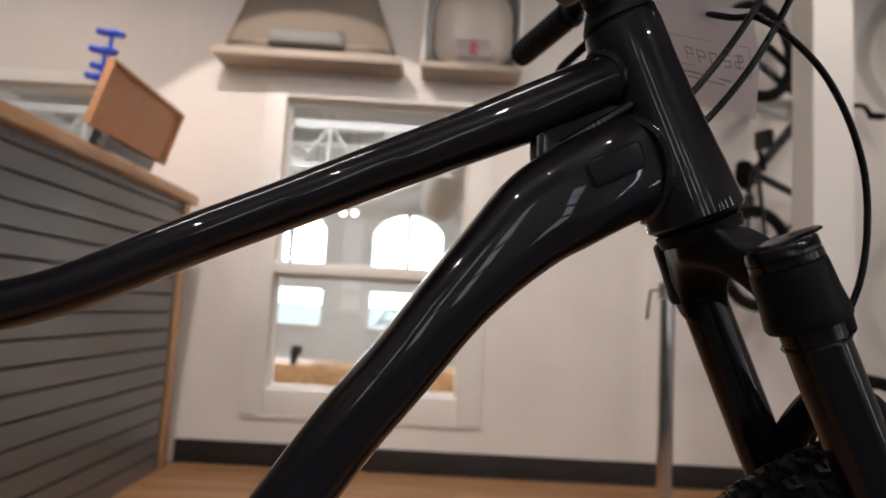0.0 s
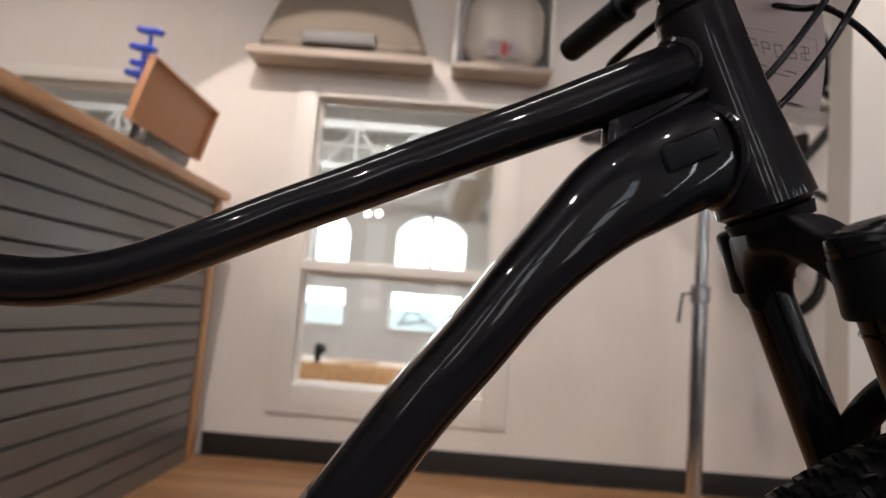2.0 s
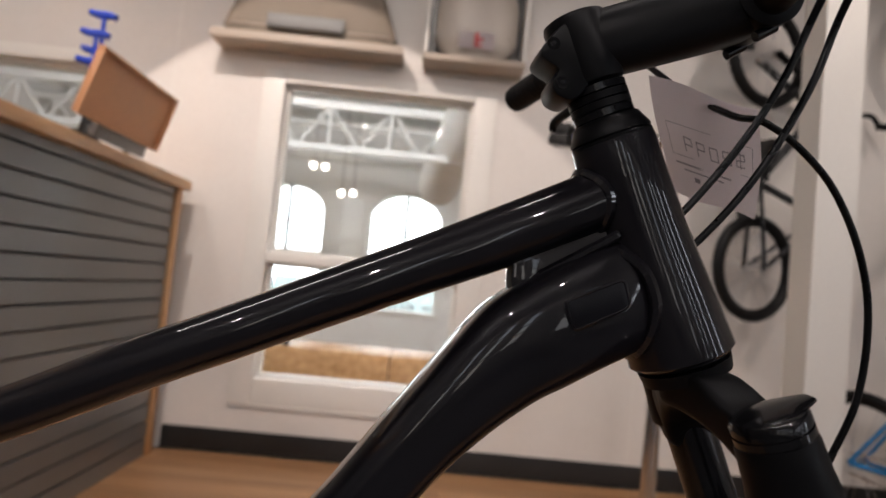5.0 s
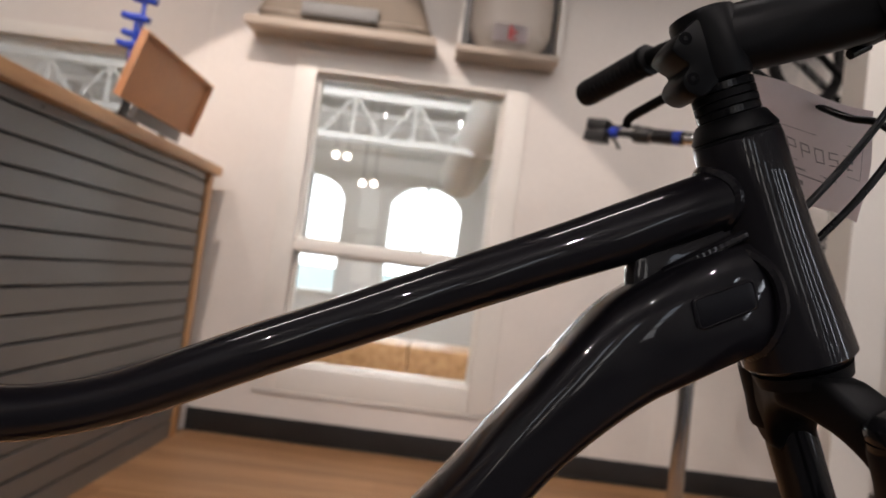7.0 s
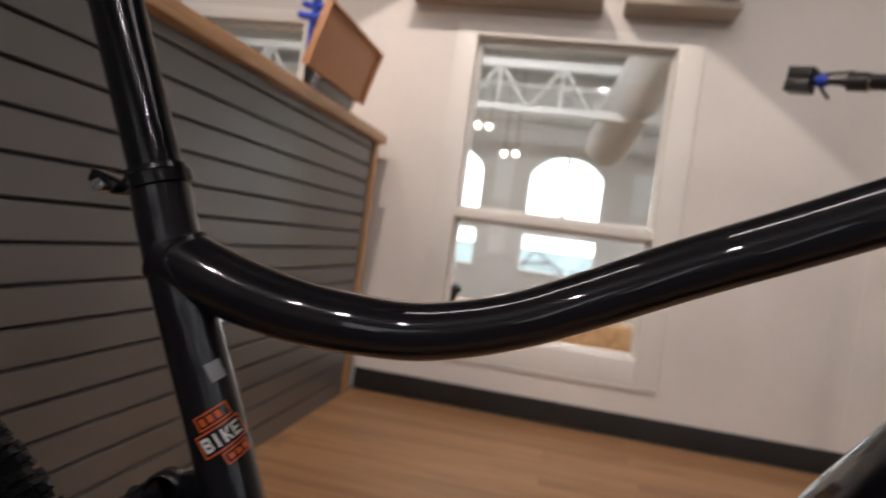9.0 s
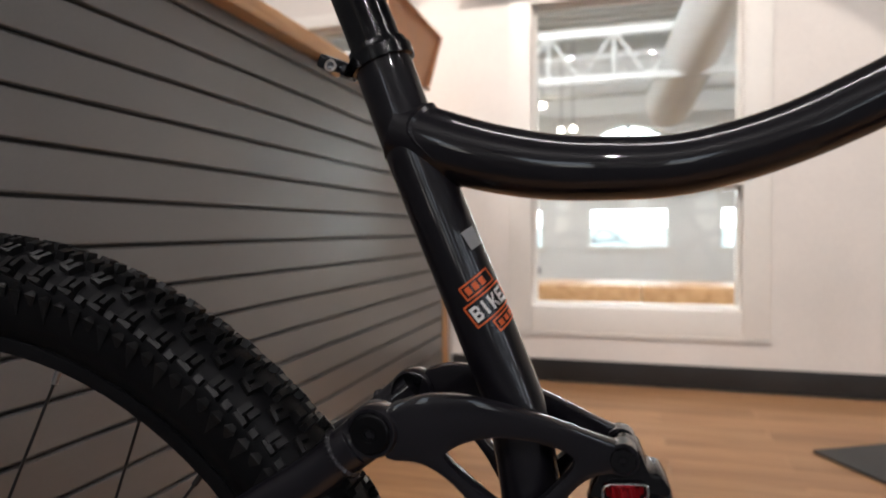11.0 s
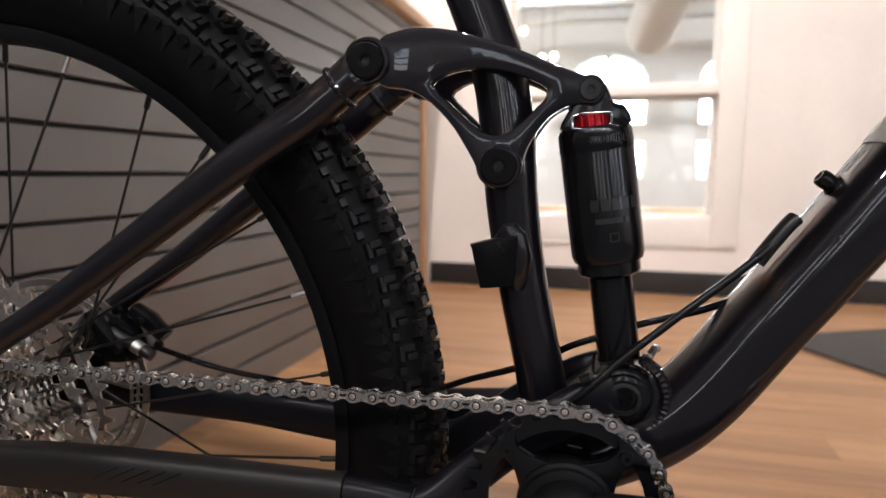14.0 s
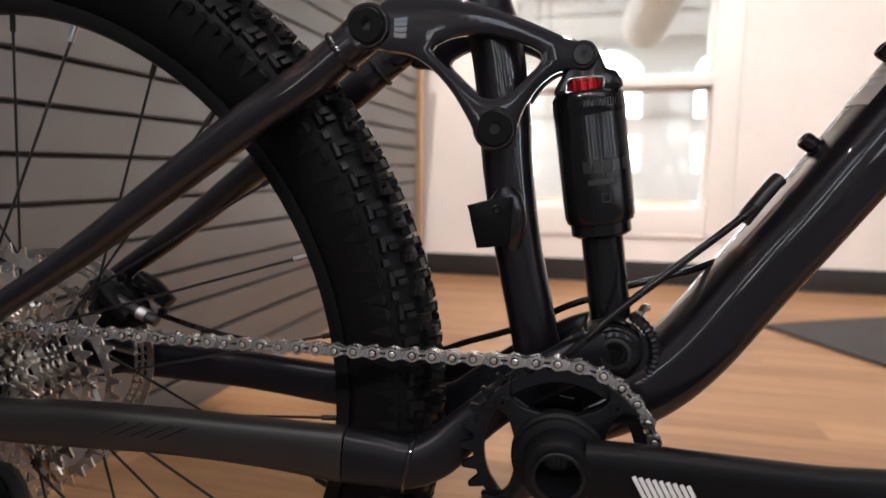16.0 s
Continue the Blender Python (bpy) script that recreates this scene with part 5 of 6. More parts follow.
def rim_mesh(n=96):
    bm = bmesh.new()
    prof = [(-.0125, .2845), (-.0150, .2835), (-.0152, .2790), (-.0135, .2735), (-.0080, .2718), (0, .2712), (.0080, .2718), (.0135, .2735), (.0152, .2790), (.0150, .2835), (.0125, .2845), (.0110, .2790), (-.0110, .2790)]
    rings = []
    for k in range(n):
        a = k * math.tau / n
        rings.append([bm.verts.new((math.cos(a) * r, w, math.sin(a) * r)) for w, r in prof])
    for k in range(n):
        p, q = rings[k], rings[(k + 1) % n]
        for j in range(len(prof)):
            bm.faces.new((p[j], p[(j + 1) % len(prof)], q[(j + 1) % len(prof)], q[j]))
    return bm


def wheel(name, u, z, flange, turn, rotor_w, seed):
    m = Matrix.Translation((u, 0, z))
    w = bp(name, rim_mesh(), M_MATTE, None, "black aluminium rim with knobbly tyre")
    w.matrix_local = m
    ty = bp("tyre", tyre_mesh(), M_SIDEWALL, w, "black tubeless rubber tyre")
    tr = bp("tread", tread_mesh(seed), M_TYRE, w, "square-edged knobbly tread blocks")
    bp("hub", lathe(bmesh.new(), (0, -.052, 0), (0, .052, 0), [(0, .009), (.004, .014), (.014, .015), (.018, .026), (.022, .0265), (.025, .017), (.052, .014), (.079, .017), (.082, .0265), (.086, .026), (.090, .016), (.104, .012)], 28), M_GLOSS, w)
    for k in range(28):
        a = turn + k * math.tau / 28
        side = -1 if k % 2 else 1
        b = a + (1 if (k // 2 + k) % 2 else -1) * 1.25
        p0 = Vector((math.cos(b) * .0275, side * flange, math.sin(b) * .0275))
        p1 = Vector((math.cos(a) * .2725, side * .004, math.sin(a) * .2725))
        bp("spoke", C(p0, p1, .00105, n=8), M_BLACKSTEEL, w)
        dd = (p0 - p1).normalized()
        bp("nipple", C(p1, p1 + dd * .013, .0021, n=10), M_BLACKSTEEL if k % 4 != 1 else M_ALU, w)
    bp("brake_rotor", rotor_mesh(rotor_w), M_ALU, w, "drilled steel brake rotor")
    return w


def rotor_mesh(w0):
    bm = bmesh.new()
    n = 72
    for r0, r1 in ((.0890, .0835), (.0795, .0775), (.0735, .0715)):
        for k in range(n):
            a, b = k * math.tau / n, (k + 1) * math.tau / n
            v = [bm.verts.new((math.cos(t) * r, w0 + y, math.sin(t) * r)) for y in (-.0009, .0009) for t, r in ((a, r0), (b, r0), (b, r1), (a, r1))]
            bm.faces.new(v[:4]); bm.faces.new(v[4:]); bm.faces.new((v[0], v[1], v[5], v[4])); bm.faces.new((v[3], v[2], v[6], v[7]))
    for k in range(n):
        a = k * math.tau / n
        for r0, r1, sk in ((.0842, .0785, .02), (.0785, .0728, -.02)):
            p, q = Vector((math.cos(a) * r0, w0, math.sin(a) * r0)), Vector((math.cos(a + sk) * r1, w0, math.sin(a + sk) * r1))
            cyl(bm, p, q, .0010, n=4)
    for k in range(6):
        a = k * math.tau / 6
        p, q = Vector((math.cos(a) * .0725, w0, math.sin(a) * .0725)), Vector((math.cos(a + .5) * .022, w0, math.sin(a + .5) * .022))
        cyl(bm, p, q, .0028, n=6)
    return bm


RW = (-.350, .349)
rear = wheel("rear_wheel", *RW, .030, .148, .044, 1)
front = wheel("front_wheel", .810, .349, .032, .03, .046, 2)

# cassette
teeth = (50, 42, 36, 32, 28, 24, 21, 18, 15, 13, 11)
cass = bp("cassette", C((RW[0], -.016, RW[1]), (RW[0], -.060, RW[1]), .0165, n=24), M_MATTE, None, "wide-range silver cassette")
for i, t in enumerate(teeth):
    r = t * .0127 / math.tau
    w0 = -.0180 - i * .0039
    lp = []
    for k in range(t):
        a = k * math.tau / t + i * .7
        s = math.tau / t
        for da, rr in ((-.30, -.0036), (-.16, .0006), (-.08, .0036), (.06, .0036), (.16, .0004), (.30, -.0036)):
            lp.append((RW[0] + math.cos(a + da * s) * (r + rr), RW[1] + math.sin(a + da * s) * (r + rr)))
    rin = r - (.0105 if t > 20 else .0080)
    nh = 48
    hl_ = [(RW[0] + math.cos(-k * math.tau / nh) * rin * (1 + .03 * math.cos(8 * k * math.tau / nh)), RW[1] + math.sin(-k * math.tau / nh) * rin * (1 + .03 * math.cos(8 * k * math.tau / nh))) for k in range(nh)]
    cog = bp("cog", outline(bmesh.new(), lp, hl_, w0 - .0009, w0 + .0009, 0), M_COG, cass)
    if t > 14:
        for k in range(6):
            bm = bmesh.new()
            a = k * math.tau / 6 + i * .35
            cyl(bm, (RW[0] + math.cos(a) * (rin + .003), w0, RW[1] + math.sin(a) * (rin + .003)), (RW[0] + math.cos(a + .35) * .0150, w0, RW[1] + math.sin(a + .35) * .0150), .0024, n=6)
            bp("cog_arm", bm, M_COG if i < 5 else M_MATTE, cass)

# rear caliper on the far side
cal = bp("brake_caliper", outline(bmesh.new(), smooth_loop([(-.322, .386), (-.312, .404), (-.298, .412), (-.282, .408), (-.266, .392), (-.262, .378), (-.280, .370), (-.305, .371)], 3), None, .040, .064, .005), M_GLOSS)
bp("caliper_fin", sweep(bmesh.new(), [(-.304, .040, .412, .004, .010), (-.296, .038, .405, .006, .011), (-.286, .037, .394, .007, .011), (-.276, .038, .384, .006, .010)], 14, 3), M_MATTE, cal)
bp("hose_stub", C((-.288, .036, .399), (-.250, .036, .380), .0046, n=14), M_DARKPLASTIC, cal)
bp("banjo", C((-.266, .036, .388), (-.259, .036, .3845), .0054, n=14), M_ALU, cal)
bp("mount_post", sweep(bmesh.new(), [(-.276, .052, .414, .006, .007), (-.262, .052, .405, .007, .008), (-.248, .052, .392, .006, .007)], 12, 3), M_MATTE, cal)
for p in ((-.281, .040, .416), (-.262, .041, .407), (-.247, .043, .388)):
    bp("bolt", C(p, (p[0], p[1] - .005, p[2]), .0036, n=14, bevel=.0008), M_BOLT, cal)

# rear derailleur below the dropout
der = bp("derailleur", sweep(bmesh.new(), [(-.352, -.066, .335, .012, .009), (-.350, -.070, .310, .013, .012), (-.335, -.066, .285, .014, .013), (-.325, -.058, .268, .012, .010)], 18, 3), M_MATTE)
bp("cage", outline(bmesh.new(), smooth_loop([(-.335, .285), (-.318, .282), (-.300, .230), (-.292, .205), (-.304, .195), (-.318, .205), (-.330, .250)], 3), None, -.0580, -.0560, .0005), M_MATTE, der)
bp("jockey_wheel", C((-.325, -.054, .272), (-.325, -.050, .272), .022, n=22), M_DARKPLASTIC, der)
bp("jockey_wheel", C((-.304, -.054, .205), (-.304, -.050, .205), .022, n=22), M_DARKPLASTIC, der)

# ---- chain ----
rc = 24 * .0127 / math.tau
path = []
top = BBc[1] + rp_
cz = RW[1] + rc
L0 = Vector((RW[0] + .004, -.0455, cz))
L1 = Vector((BBc[0] - .002, CRW, top))
n1 = int((L1 - L0).length / .0127)
for k in range(n1 + 1):
    p = L1 + (L0 - L1) * (k * .0127 / (L1 - L0).length)
    sag = -.0018 * math.sin(math.pi * k / n1)
    path.append(p + Vector((0, 0, sag)))
path = path[::-1]
a0 = math.pi / 2
k = 1
while k * .0127 / rp_ < math.pi * 1.02:
    a = a0 - k * .0127 / rp_
    path.append(Vector((BBc[0] + math.cos(a) * rp_, CRW, BBc[1] + math.sin(a) * rp_)))
    k += 1
E0, E1 = path[-1], Vector((-.304, -.052, .183))
n2 = int((E1 - E0).length / .0127)
for k in range(1, n2 + 1):
    path.append(E0 + (E1 - E0).normalized() * .0127 * k)


def plate(bm, w0, thick, hh, waist):
    lp = []
    for k in range(13):
        a = -math.pi / 2 - math.pi * k / 12
        lp.append((math.cos(a) * hh, math.sin(a) * hh))
    lp.append((.00635, waist))
    for k in range(13):
        a = math.pi / 2 - math.pi * k / 12
        lp.append((.0127 + math.cos(a) * hh, math.sin(a) * hh))
    lp.append((.00635, -waist))
    b2 = outline(bmesh.new(), lp, None, w0 - thick / 2, w0 + thick / 2, 0)
    me = bpy.data.meshes.new("tmp")
    b2.to_mesh(me)
    b2.free()
    bm.from_mesh(me)
    bpy.data.meshes.remove(me)


def link_mesh(kind):
    """One link: outer plates with riveted pins (kind 1) or inner plates with rollers (kind 0). The dark second material
    paints the shade of rivet grooves and dimples.
    """
    bm = bmesh.new()
    for s in (-1, 1):
        plate(bm, s * (.0029 if kind else .0016), .0010, .0043 if kind else .0041, .0024)
        if kind:
            for x in (0, .0127):
                before = set(bm.faces)
                # flat dark ring painting the shade of the groove round the rivet
                lathe(bm, (x, s * .0030, 0), (x, s * .0040, 0), [(.0005, .0026), (.0006, .0026), (.0006, .0018)], 16, False)
                for f in set(bm.faces) - before:
                    f.material_index = 1
                lathe(bm, (x, s * .0030, 0), (x, s * .0040, 0), [(0, .0019), (.0011, .0019), (.0014, .0014), (.0014, .0006), (.0009, .0004), (.0009, .0001)], 14, False)
        else:
            # thin dark bar painting the shade of a stamped dimple mid-plate
            before = set(bm.faces)
            box(bm, (.0045, s * .0021 - .00006, -.0006), (.0082, s * .0021 + .00006, .0006))
            for f in set(bm.faces) - before:
                f.material_index = 1
    if not kind:
        for x in (0, .0127):
            lathe(bm, (x, -.0017, 0), (x, .0017, 0), [(0, .0038), (.0034, .0038)], 12)
    return bm


chain = bp("chain", C(path[0] + Vector((0, -.003, 0)), path[0] + Vector((0, .003, 0)), .002, n=10), M_STEEL, None, "silver bicycle chain")
proto = []
for kind in (0, 1):
    me = bpy.data.meshes.new("link")
    bm = link_mesh(kind)
    bmesh.ops.recalc_face_normals(bm, faces=bm.faces)
    for f in bm.faces:
        f.smooth = True
    bm.to_mesh(me)
    bm.free()
    me.materials.append(M_STEEL)
    me.materials.append(M_BOLT)
    me.set_sharp_from_angle(angle=radians(38))
    proto.append(me)
for i in range(len(path) - 1):
    p, q = path[i], path[i + 1]
    d = (q - p).normalized()
    y = Vector((0, 1, 0))
    y = (y - d * y.dot(d)).normalized()
    zz = d.cross(y)
    m = Matrix((d, y, zz)).transposed().to_4x4()
    m.translation = p
    ob = new("link", proto[i % 2])
    ob.parent = chain
    ob.matrix_local = m

# ---- things on the wall and counter ----
def shelf(x0, x1, z0, z1, top, label):
    s = empty("wall_shelf", pose(0, WY, z0), label, "shelf")
    D = .165
    part("shelf_board", B((x0, -D, 0), (x1, -.001, z1 - z0), .003), M_SHELFWOOD, s)
    if top:
        part("side", B((x0, -D + .002, z1 - z0 + .001), (x0 + .016, -.001, top), .002), M_TRIM, s)
        part("side", B((x1 - .016, -D + .002, z1 - z0 + .001), (x1, -.001, top), .002), M_TRIM, s)
        part("back", B((x0 + .017, -.012, z1 - z0 + .001), (x1 - .017, -.001, top)), M_SLAT, s)
        part("top", B((x0, -D, top + .001), (x1, -.001, top + .02), .002), M_SHELFWOOD, s)
    else:
        part("lip", B((x0 - .003, -D - .008, -.004), (x1 + .003, -D - .0005, .020), .003), M_SHELFWOOD, s)
    return s


shelf(-.655, .208, 1.862, 1.900, 0, "cream board shelf fixed high on the wall, coloured darker for shade")
shelf(.300, .765, 1.858, 1.885, .47, "open cube shelf fixed high on the wall")


# cream fabric with the shade on the case front put into its colour
M_CASE = mat("shaded_cream_case_fabric", (.24, .195, .15), rough=.7, var=.08, scale=8, fine=200, bump=.1)


def rounded(x0, x1, y0, y1, z0, z1, name, material, label, category, pw=3.2, taper=0):
    bm = bmesh.new()
    cx, cy, rx, ry = (x0 + x1) / 2, (y0 + y1) / 2, (x1 - x0) / 2, (y1 - y0) / 2
    rows = []
    n, m = 32, 14
    for j in range(m + 1):
        f = j / m
        z = z0 + (z1 - z0) * f
        k = (1 - (max(0, .28 - f) / .28) ** 2.4 * .45) * (1 - (max(0, f - .55) / .45) ** 2.6 * .75) if not taper else (1 - taper * f) * (1 - max(0, .06 - f) * 1.5)
        rows.append([bm.verts.new((cx + rx * k * math.copysign(abs(math.cos(a)) ** (2 / pw), math.cos(a)), cy + ry * k * math.copysign(abs(math.sin(a)) ** (2 / pw), math.sin(a)), z)) for a in [i * math.tau / n for i in range(n)]])
    for p, q in zip(rows, rows[1:]):
        for i in range(n):
            bm.faces.new((p[i], p[(i + 1) % n], q[(i + 1) % n], q[i]))
    bm.faces.new(rows[0])
    bm.faces.new(rows[-1])
    return thing(name, bm, material, label, category)


case = rounded(-.635, .19, WY - .160, WY - .004, 1.901, 2.40, "helmet_case", M_CASE, "large cream tapered helmet case on the shelf, coloured darker for shade", "case", 4.0, .45)
part("seam", sweep(bmesh.new(), [(x, WY - .1555, 1.935, .004, .003) for x in (-.58, -.22, .14)], 8), M_SHELFWOOD, case)
M_SPEAKER = mat("grey_speaker_plastic", (.22, .22, .215), rough=.5, var=.1, scale=12, fine=300)
bm = sweep(bmesh.new(), [(x, WY - .176, 1.952, .034, h) for x, h in ((-.405, .006), (-.395, .010), (-.365, .014), (-.10, .014), (-.07, .010), (-.06, .006))], 20, 2.4)
pill = thing("loudspeaker", bm, M_SPEAKER, "grey oblong speaker on the cream shelf", "speaker")
h2 = rounded(.345, .725, WY - .150, WY - .016, 1.886, 2.31, "helmet", M_HELMET, "white rounded helmet inside the cube shelf, shade put into its colour", "helmet", 2.6)
lab = part("label_panel", B((.455, WY - .1540, 1.925), (.615, WY - .1505, 2.005), .001), M_PAPER, h2)
part("logo_shape", B((.525, WY - .1565, 1.935), (.545, WY - .1545, 2.0)), M_LOGO_RED, lab, smooth=False)
part("logo_shape", B((.546, WY - .1565, 1.962), (.565, WY - .1545, 1.978)), M_LOGO_RED, lab, smooth=False)
part("logo_shape", B((.546, WY - .1565, 1.935), (.560, WY - .1545, 1.948)), M_LOGO_RED, lab, smooth=False)

# blue T-handle keys in a holder on the counter
hold = empty("tool_holder", pose(-.800, 1.775, 1.206), "black holder with blue T-handle keys on the counter", "tool holder")
part("base", B((-.035, -.04, 0), (.035, .055, .045), .006), M_DARKPLASTIC, hold)
for k, (dy, zt) in enumerate(((.045, .465), (.01, .385), (.025, .330), (.0, .283))):
    key = part("key", C((0, dy, .04), (0, dy, zt - .14), .004, n=10), M_BLACKSTEEL, hold)
    part("collar", C((0, dy, zt - .14), (0, dy, zt), .0075, n=12), M_BLUE, key)
    part("handle", sweep(bmesh.new(), [(o, dy, zt + .006 + q, .0145 - .003 * abs(o) / .05, .012) for o, q in ((-.050, .008), (-.040, .004), (-.02, 0), (0, 0), (.02, 0), (.034, -.004), (.042, -.008))], 12, 2.6), M_BLUE, hold)

# bicycle repair stand
stand = empty("repair_stand", pose(1.16, 1.6, 0), "chrome bicycle repair stand with a blue and black clamp", "repair stand")
part("base_plate", B((-.15, -.13, .0118), (.15, .13, .022), .004), M_MAT, stand)
part("lower_tube", C((0, 0, .020), (0, 0, .86), .0245, n=28), M_CHROME, stand)
part("upper_tube", C((0, 0, .80), (0, 0, 1.405), .0195, n=28), M_CHROME, stand)
col = part("collar", lathe(bmesh.new(), (0, 0, .82), (0, 0, .90), [(0, .0246), (.002, .030), (.05, .030), (.055, .0246)], 24), M_ALU, stand)
part("collar_lever", sweep(bmesh.new(), [(-.03, -.01, .85, .004, .006), (-.06, -.015, .845, .004, .005), (-.066, -.015, .80, .004, .004), (-.07, -.015, .755, .005, .005)], 10), M_DARKPLASTIC, col)
J = Vector((0, 0, 1.374))
K = Vector((.834 - 1.16, 1.869 - 1.6, 1.444 - .014))
kd = (K - J).normalized()
part("joint", C(J - Vector((0, 0, .03)), J + Vector((0, 0, .045)), .026, n=24, bevel=.004), M_CHROME, stand)
part("arm", C(J, J + kd * .21, .0235, n=28), M_CHROME, stand)
arm_lab = part("arm_band", C(J + kd * .09, J + kd * .20, .0239, n=28), M_DARKPLASTIC, stand)
part("arm_print", C(J + kd * .10, J + kd * .125, .0241, n=28), M_BLUE, arm_lab)
part("arm_sleeve", C(J + kd * .205, J + kd * .265, .0285, n=24, bevel=.004), M_DARKPLASTIC, stand)
part("clamp_body", sweep(bmesh.new(), [(*(J + kd * s), h, w) for s, h, w in ((.26, .018, .016), (.29, .013, .013), (.32, .012, .012), (.355, .016, .015), (.37, .013, .013))], 16), M_DARKPLASTIC, stand)
part("clamp_dial", C(J + kd * .325, J + kd * .352, .0185, n=20, bevel=.002), M_BLUE, stand)
part("clamp_lever", sweep(bmesh.new(), [(*(J + kd * .25 + Vector((0, 0, .03))), .004, .006), (*(J + kd * .32 + Vector((0, 0, .022))), .005, .007), (*(J + kd * .36 + Vector((0, 0, .02))), .004, .006)], 10), M_DARKPLASTIC, stand)
part("clamp_screw", C(J + kd * .35 + Vector((0, 0, -.01)), J + kd * .315 + Vector((0, 0, -.055)), .006, n=10), M_DARKPLASTIC, stand)
mk = Matrix.Translation(J + kd * .395) @ kd.to_track_quat("X", "Z").to_matrix().to_4x4()
part("jaw", B((-.03, -.030, .0015), (.045, .030, .040), .004, mk), M_DARKPLASTIC, stand)
part("jaw", B((-.03, -.030, -.040), (.045, .030, -.0015), .004, mk), M_DARKPLASTIC, stand)


# ---- other bikes on display ----
def display_bike(m, r, base, paint, label, bars=1.0):
    """A small hard-tail bike, wheels in its x-z plane, base = distance between the axles."""
    b = empty("display_bicycle", m, label, "bicycle", group="display bikes")

    def q(name, bm, material=paint, parent=None):
        return part(name, bm, material, parent or b)
    for cx in (0, base):
        bm = bmesh.new()
        n, k = 56, 10
        rings = [[bm.verts.new((cx + math.cos(a) * (r - .024 + .024 * math.cos(t)), .022 * math.sin(t), r + math.sin(a) * (r - .024 + .024 * math.cos(t)))) for t in [j * math.tau / k for j in range(k)]] for a in [i * math.tau / n for i in range(n)]]
        for i in range(n):
            for j in range(k):
                bm.faces.new((rings[i][j], rings[i][(j + 1) % k], rings[(i + 1) % n][(j + 1) % k], rings[(i + 1) % n][j]))
        w = q("wheel", bm, M_TYRE)
        bm = bmesh.new()
        lathe(bm, (cx, -.012, r), (cx, .012, r), [(0, r - .050), (0, r - .040), (.024, r - .040), (.024, r - .050), (.012, r - .056), (0, r - .050)], 48, False)
        q("rim", bm, M_MATTE, w)
        q("hub", C((cx, -.04, r), (cx, .04, r), .018, n=14), M_ALU, w)
        for j in range(20):
            a = j * math.tau / 20
            q("spoke", C((cx + math.cos(a + .6) * .017, .03 * (-1) ** j, r + math.sin(a + .6) * .017), (cx + math.cos(a) * (r - .05), 0, r + math.sin(a) * (r - .05)), .0013, n=5), M_ALU, w)
    s = base
    bbp, seat, head, headb = (s * .40, 0, r * .92), (s * .29, 0, r + s * .42), (s * .80, 0, r + s * .52), (s * .835, 0, r + s * .40)
    q("top_tube", C(seat, head, .018, n=14))
    q("down_tube", C(bbp, headb, .022, n=14))
    q("seat_tube", C(bbp, (seat[0] - .01, 0, seat[2] + .05), .017, n=14))
    q("head_tube", C((head[0] - .005, 0, head[2] + .03), (headb[0] + .01, 0, headb[2] - .03), .023, n=16))
    for sg in (-1, 1):
        q("chainstay", C((0, sg * .055, r), (bbp[0], sg * .02, bbp[2]), .010, n=10))
        q("seatstay", C((0, sg * .055, r), (seat[0], sg * .012, seat[2]), .009, n=10))
        q("fork_leg", C((headb[0] + .015, sg * .048, headb[2] - .04), (base, sg * .052, r), .017, n=12), M_MATTE)
        q("grip", C((head[0] - .05, sg * .30 * bars, head[2] + .13), (head[0] - .03, sg * .18 * bars, head[2] + .13), .017, n=12), M_TYRE)
        q("pedal", B((bbp[0] - .04 + sg * .12, sg * .10 - .04, bbp[2] - .012 - sg * .06), (bbp[0] + .04 + sg * .12, sg * .10 + .04, bbp[2] + .012 - sg * .06), .004), M_DARKPLASTIC)
        q("crank", C((bbp[0], sg * .055, bbp[2]), (bbp[0] + sg * .12, sg * .065, bbp[2] - sg * .06), .010, n=10), M_MATTE)
    q("fork_crown", B((headb[0] - .02, -.06, headb[2] - .06), (headb[0] + .05, .06, headb[2] - .025), .008), M_MATTE)
    q("stem", C((head[0] - .012, 0, head[2] + .05), (head[0] + .03, 0, head[2] + .10), .018, n=12), M_MATTE)
    q("handlebar", T([(head[0] - .03, -.19 * bars, head[2] + .13), (head[0] + .02, -.08, head[2] + .105), (head[0] + .03, 0, head[2] + .10), (head[0] + .02, .08, head[2] + .105), (head[0] - .03, .19 * bars, head[2] + .13)], .012), M_MATTE)
    q("seatpost", C((seat[0] - .01, 0, seat[2] + .03), (seat[0] - .035, 0, seat[2] + .13), .0135, n=12), M_MATTE)
    q("saddle", sweep(bmesh.new(), [(seat[0] - .04 + du, 0, seat[2] + .145, h, w) for du, h, w in ((-.11, .012, .05), (-.06, .02, .062), (.02, .018, .03), (.10, .014, .018), (.125, .008, .010))], 14), M_DARKPLASTIC)
    q("chainring", C((bbp[0], -.048, bbp[2]), (bbp[0], -.052, bbp[2]), .068, n=28), M_MATTE)
    q("chain", T([(0, -.05, r + .04), (bbp[0], -.05, bbp[2] + .066), (bbp[0] + .066, -.05, bbp[2]), (bbp[0], -.05, bbp[2] - .066), (0, -.05, r - .04)], .004, 6), M_STEEL)
    return b


M_DARKPAINT = mat("dark_bike_paint", (.02, .022, .026), rough=.3, var=.1, coat=.6)
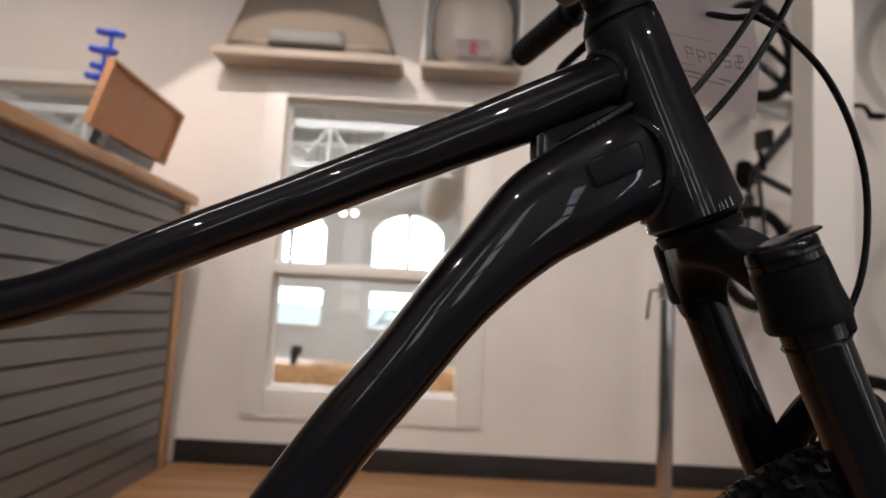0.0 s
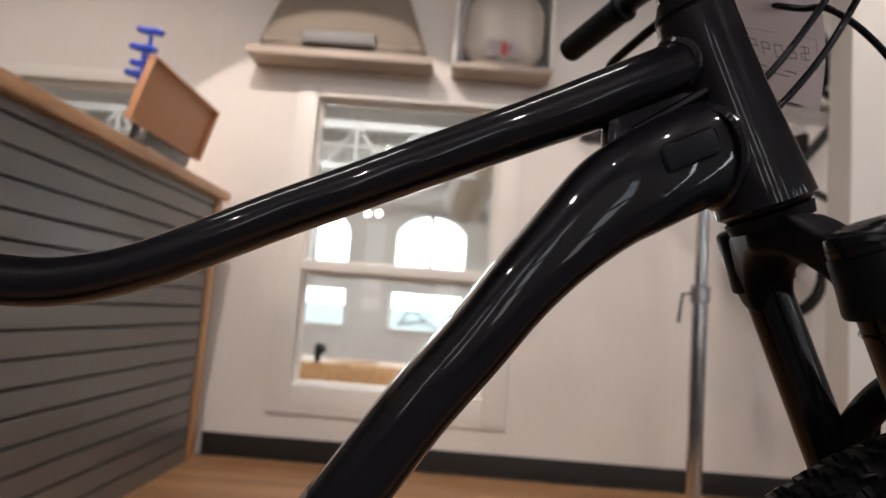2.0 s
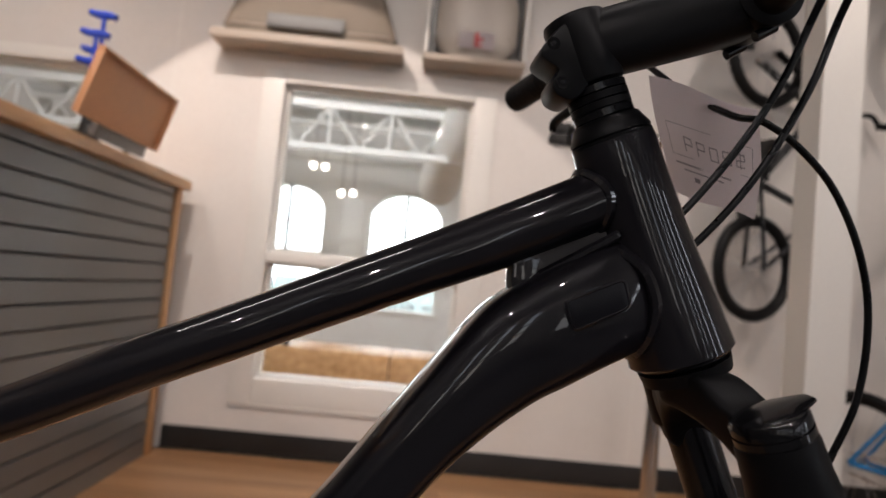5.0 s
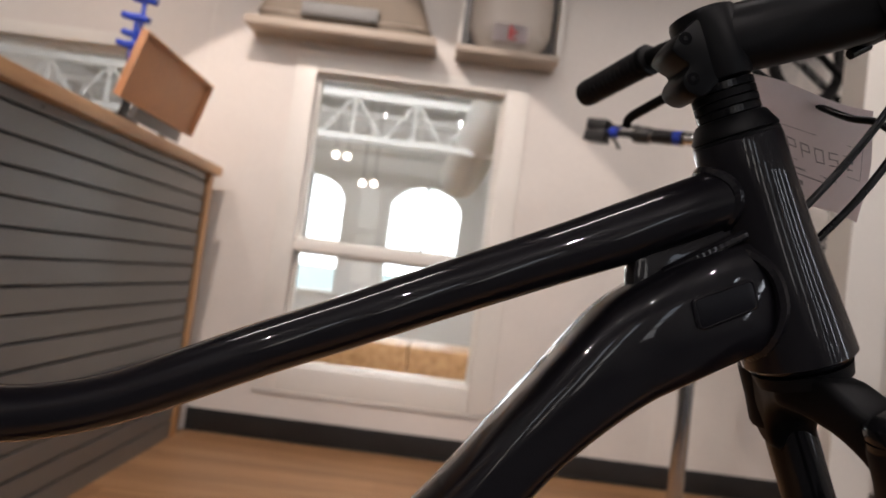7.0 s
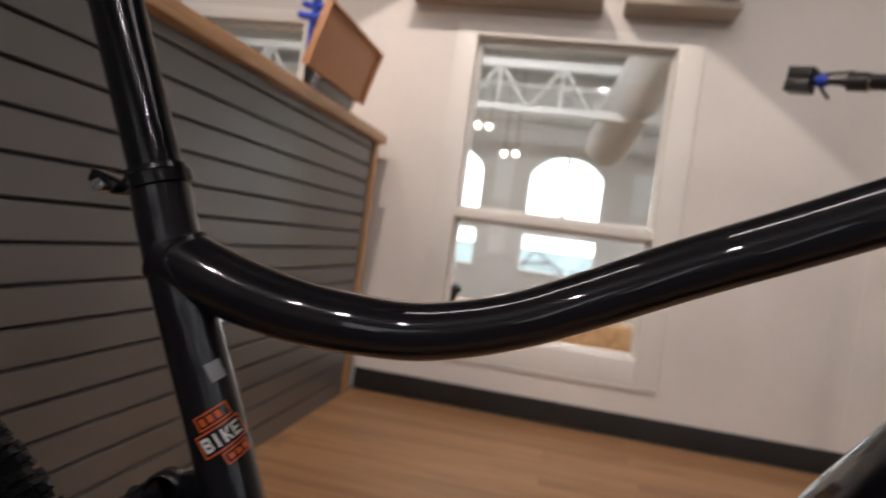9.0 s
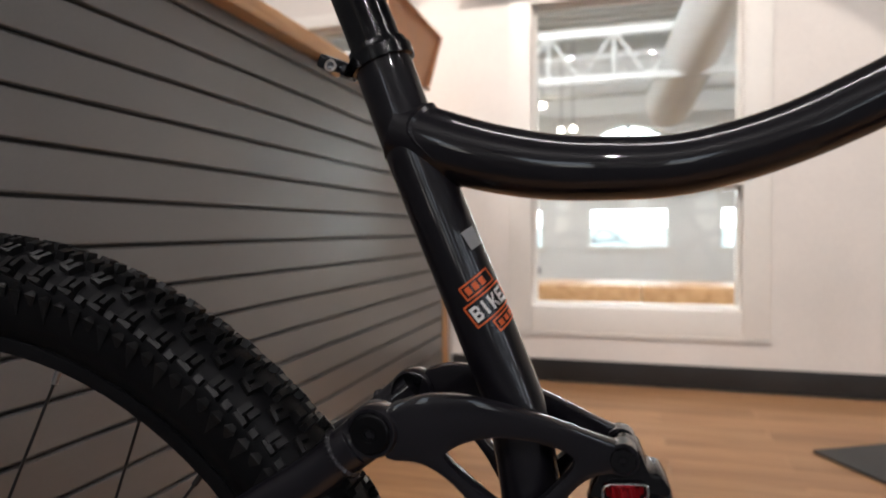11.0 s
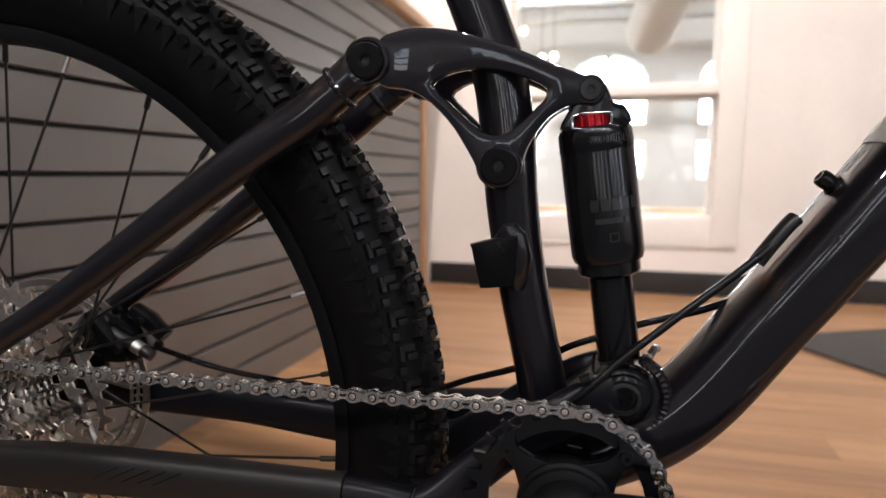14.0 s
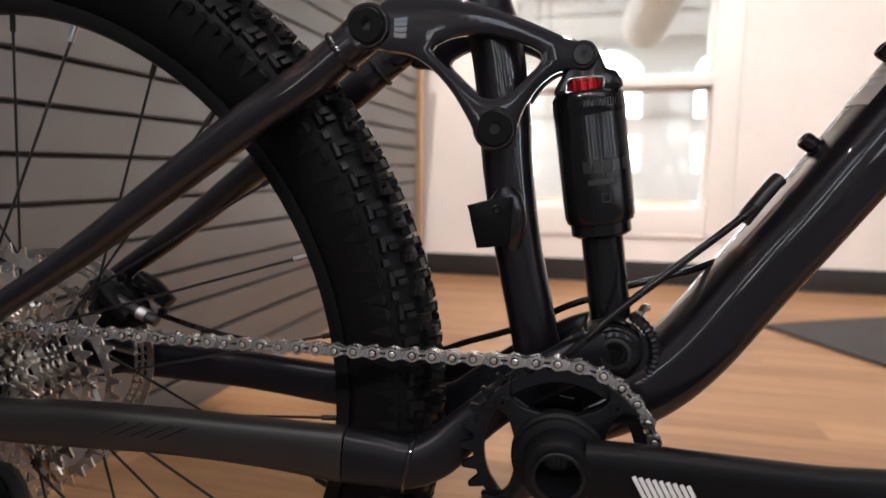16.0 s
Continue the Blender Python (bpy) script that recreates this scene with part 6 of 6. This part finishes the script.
# hung upright by the front wheel, turned half towards the wall
hang = Matrix.Translation((1.835, 2.345, 1.054)) @ Matrix.Rotation(radians(202), 4, "Z") @ Matrix.Rotation(radians(-90), 4, "Y")
display_bike(hang @ Matrix.Translation((0, 0, -.237)), .237, .95, M_DARKPAINT, "small dark bike hung upright by its front wheel", .55)
hang2 = Matrix.Translation((2.78, 2.34, 1.25)) @ Matrix.Rotation(radians(193), 4, "Z") @ Matrix.Rotation(radians(-90), 4, "Y")
display_bike(hang2 @ Matrix.Translation((0, 0, -.30)), .30, 1.0, M_DARKPAINT, "dark bike hung upright beside the white column", .55)
display_bike(pose(2.25, 2.22, .0, 0, 0, -62), .29, .90, M_BLUEPAINT, "bright blue youth bike standing by the wall")
display_bike(pose(2.72, 2.20, .0, 0, 0, -66), .30, .92, M_REDPAINT, "dark red youth bike standing on the floor")
for x, z in ((1.85, 2.22), (2.78, 2.52)):
    hk = empty("wall_hook", pose(x, WY, z), "black steel wall hook for a hung bike", "hook", group="wall hooks")
    part("plate", B((-.03, -.008, -.10), (.03, -.0005, .04), .002), M_DARKPLASTIC, hk)
    part("hook", T([(0, -.005, 0), (0, -.10, .0), (0, -.22, -.005), (0, -.26, .02), (0, -.265, .06)], .006), M_DARKPLASTIC, hk)

# ---- track spotlights under the dark ceiling ----
def track(y, xs, powers, aim_y, aim_z, cone, color=WARM, blend=.6):
    rail = empty("light_track", pose((xs[0] + xs[-1]) / 2, y, CZ - .04), "black ceiling track with round spotlights", "light", group="ceiling tracks")
    mx = (xs[0] + xs[-1]) / 2
    part("rail", B((xs[0] - mx - .3, -.018, 0), (xs[-1] - mx + .3, .018, .035), .003), M_DARKPLASTIC, rail)
    for x, power in zip(xs, powers):
        m = look((x, y, CZ - .16), (x * .92, aim_y, aim_z))
        d = (m.to_3x3() @ Vector((0, 0, -1)))
        o = Vector((x - mx, 0, -.12))
        part("stem", C((x - mx, 0, 0), o, .008, n=10), M_DARKPLASTIC, rail)
        part("can", lathe(bmesh.new(), o - d * .10, o + d * .03, [(0, .02), (.005, .042), (.125, .048), (.13, .046), (.10, .040)], 20, False), M_DARKPLASTIC, rail)
        if power:
            lamp("spotlight", "SPOT", power, Matrix.Translation(d * .035) @ m, color, size=.022, spot=cone, blend=blend)


track(.95, (-2.1, -1.3, -.5, .3, 1.1, 1.9, 2.7), (40, 42, 0, 20, 10, 40, 34), 2.9, .3, 88, WARM, .9)
lamp("spotlight", "SPOT", 132, look((-.5, .97, 2.86), (0, 2.567, -.2)), WARM, size=.012, spot=69.5, blend=.07)
for x in (-1.15, .55, 2.1):
    strip = empty("strip_light", pose(x, .02, CZ), "long white ceiling strip light with a glowing diffuser", "light", group="strip lights")
    part("housing", B((-.65, -.05, -.10), (.65, .05, -.045), .006), M_GALV, strip)
    for dx in (-.45, .45):
        part("rod", C((dx, 0, -.046), (dx, 0, 0), .006, n=8), M_DARKPLASTIC, strip)
    lamp("strip_light_tube", "AREA", 10.5, look((x, .02, CZ - .104), (x, .02, 0)), NEUTRAL, 1.26, .07)
track(-2.6, (-1.6, -.6, .4, 1.4, 2.4), (46,) * 5, -.9, .4, 130, NEUTRAL)
# unseen track, added to wash the south wall that the metal reflects
track(-5.0, (-1.8, -.2, 1.4, 3.0), (26,) * 4, -7.6, .6, 130, NEUTRAL)
# unseen fill light, added to brighten the hall
lamp("hall_fill", "AREA", 240, look((.3, WY + .5, 2.7), (.3, 6.2, .6)), (.95, .97, 1), 5, .3)
# added cool lamps in the unseen slits, to reflect as streaks in the paint
for x in SLITS:
    lamp("daylight_streak", "AREA", 4, look((x, Y0 - .02, 1.45), (x, 0, 1.2)), (.80, .89, 1), .38, 1.96)
for y in EAST_SLITS:
    lamp("daylight_streak", "AREA", 7, look((X1 + .03, y, 1.52), (0, y + .6, 1.1)), (.80, .89, 1), .12, 1.9)
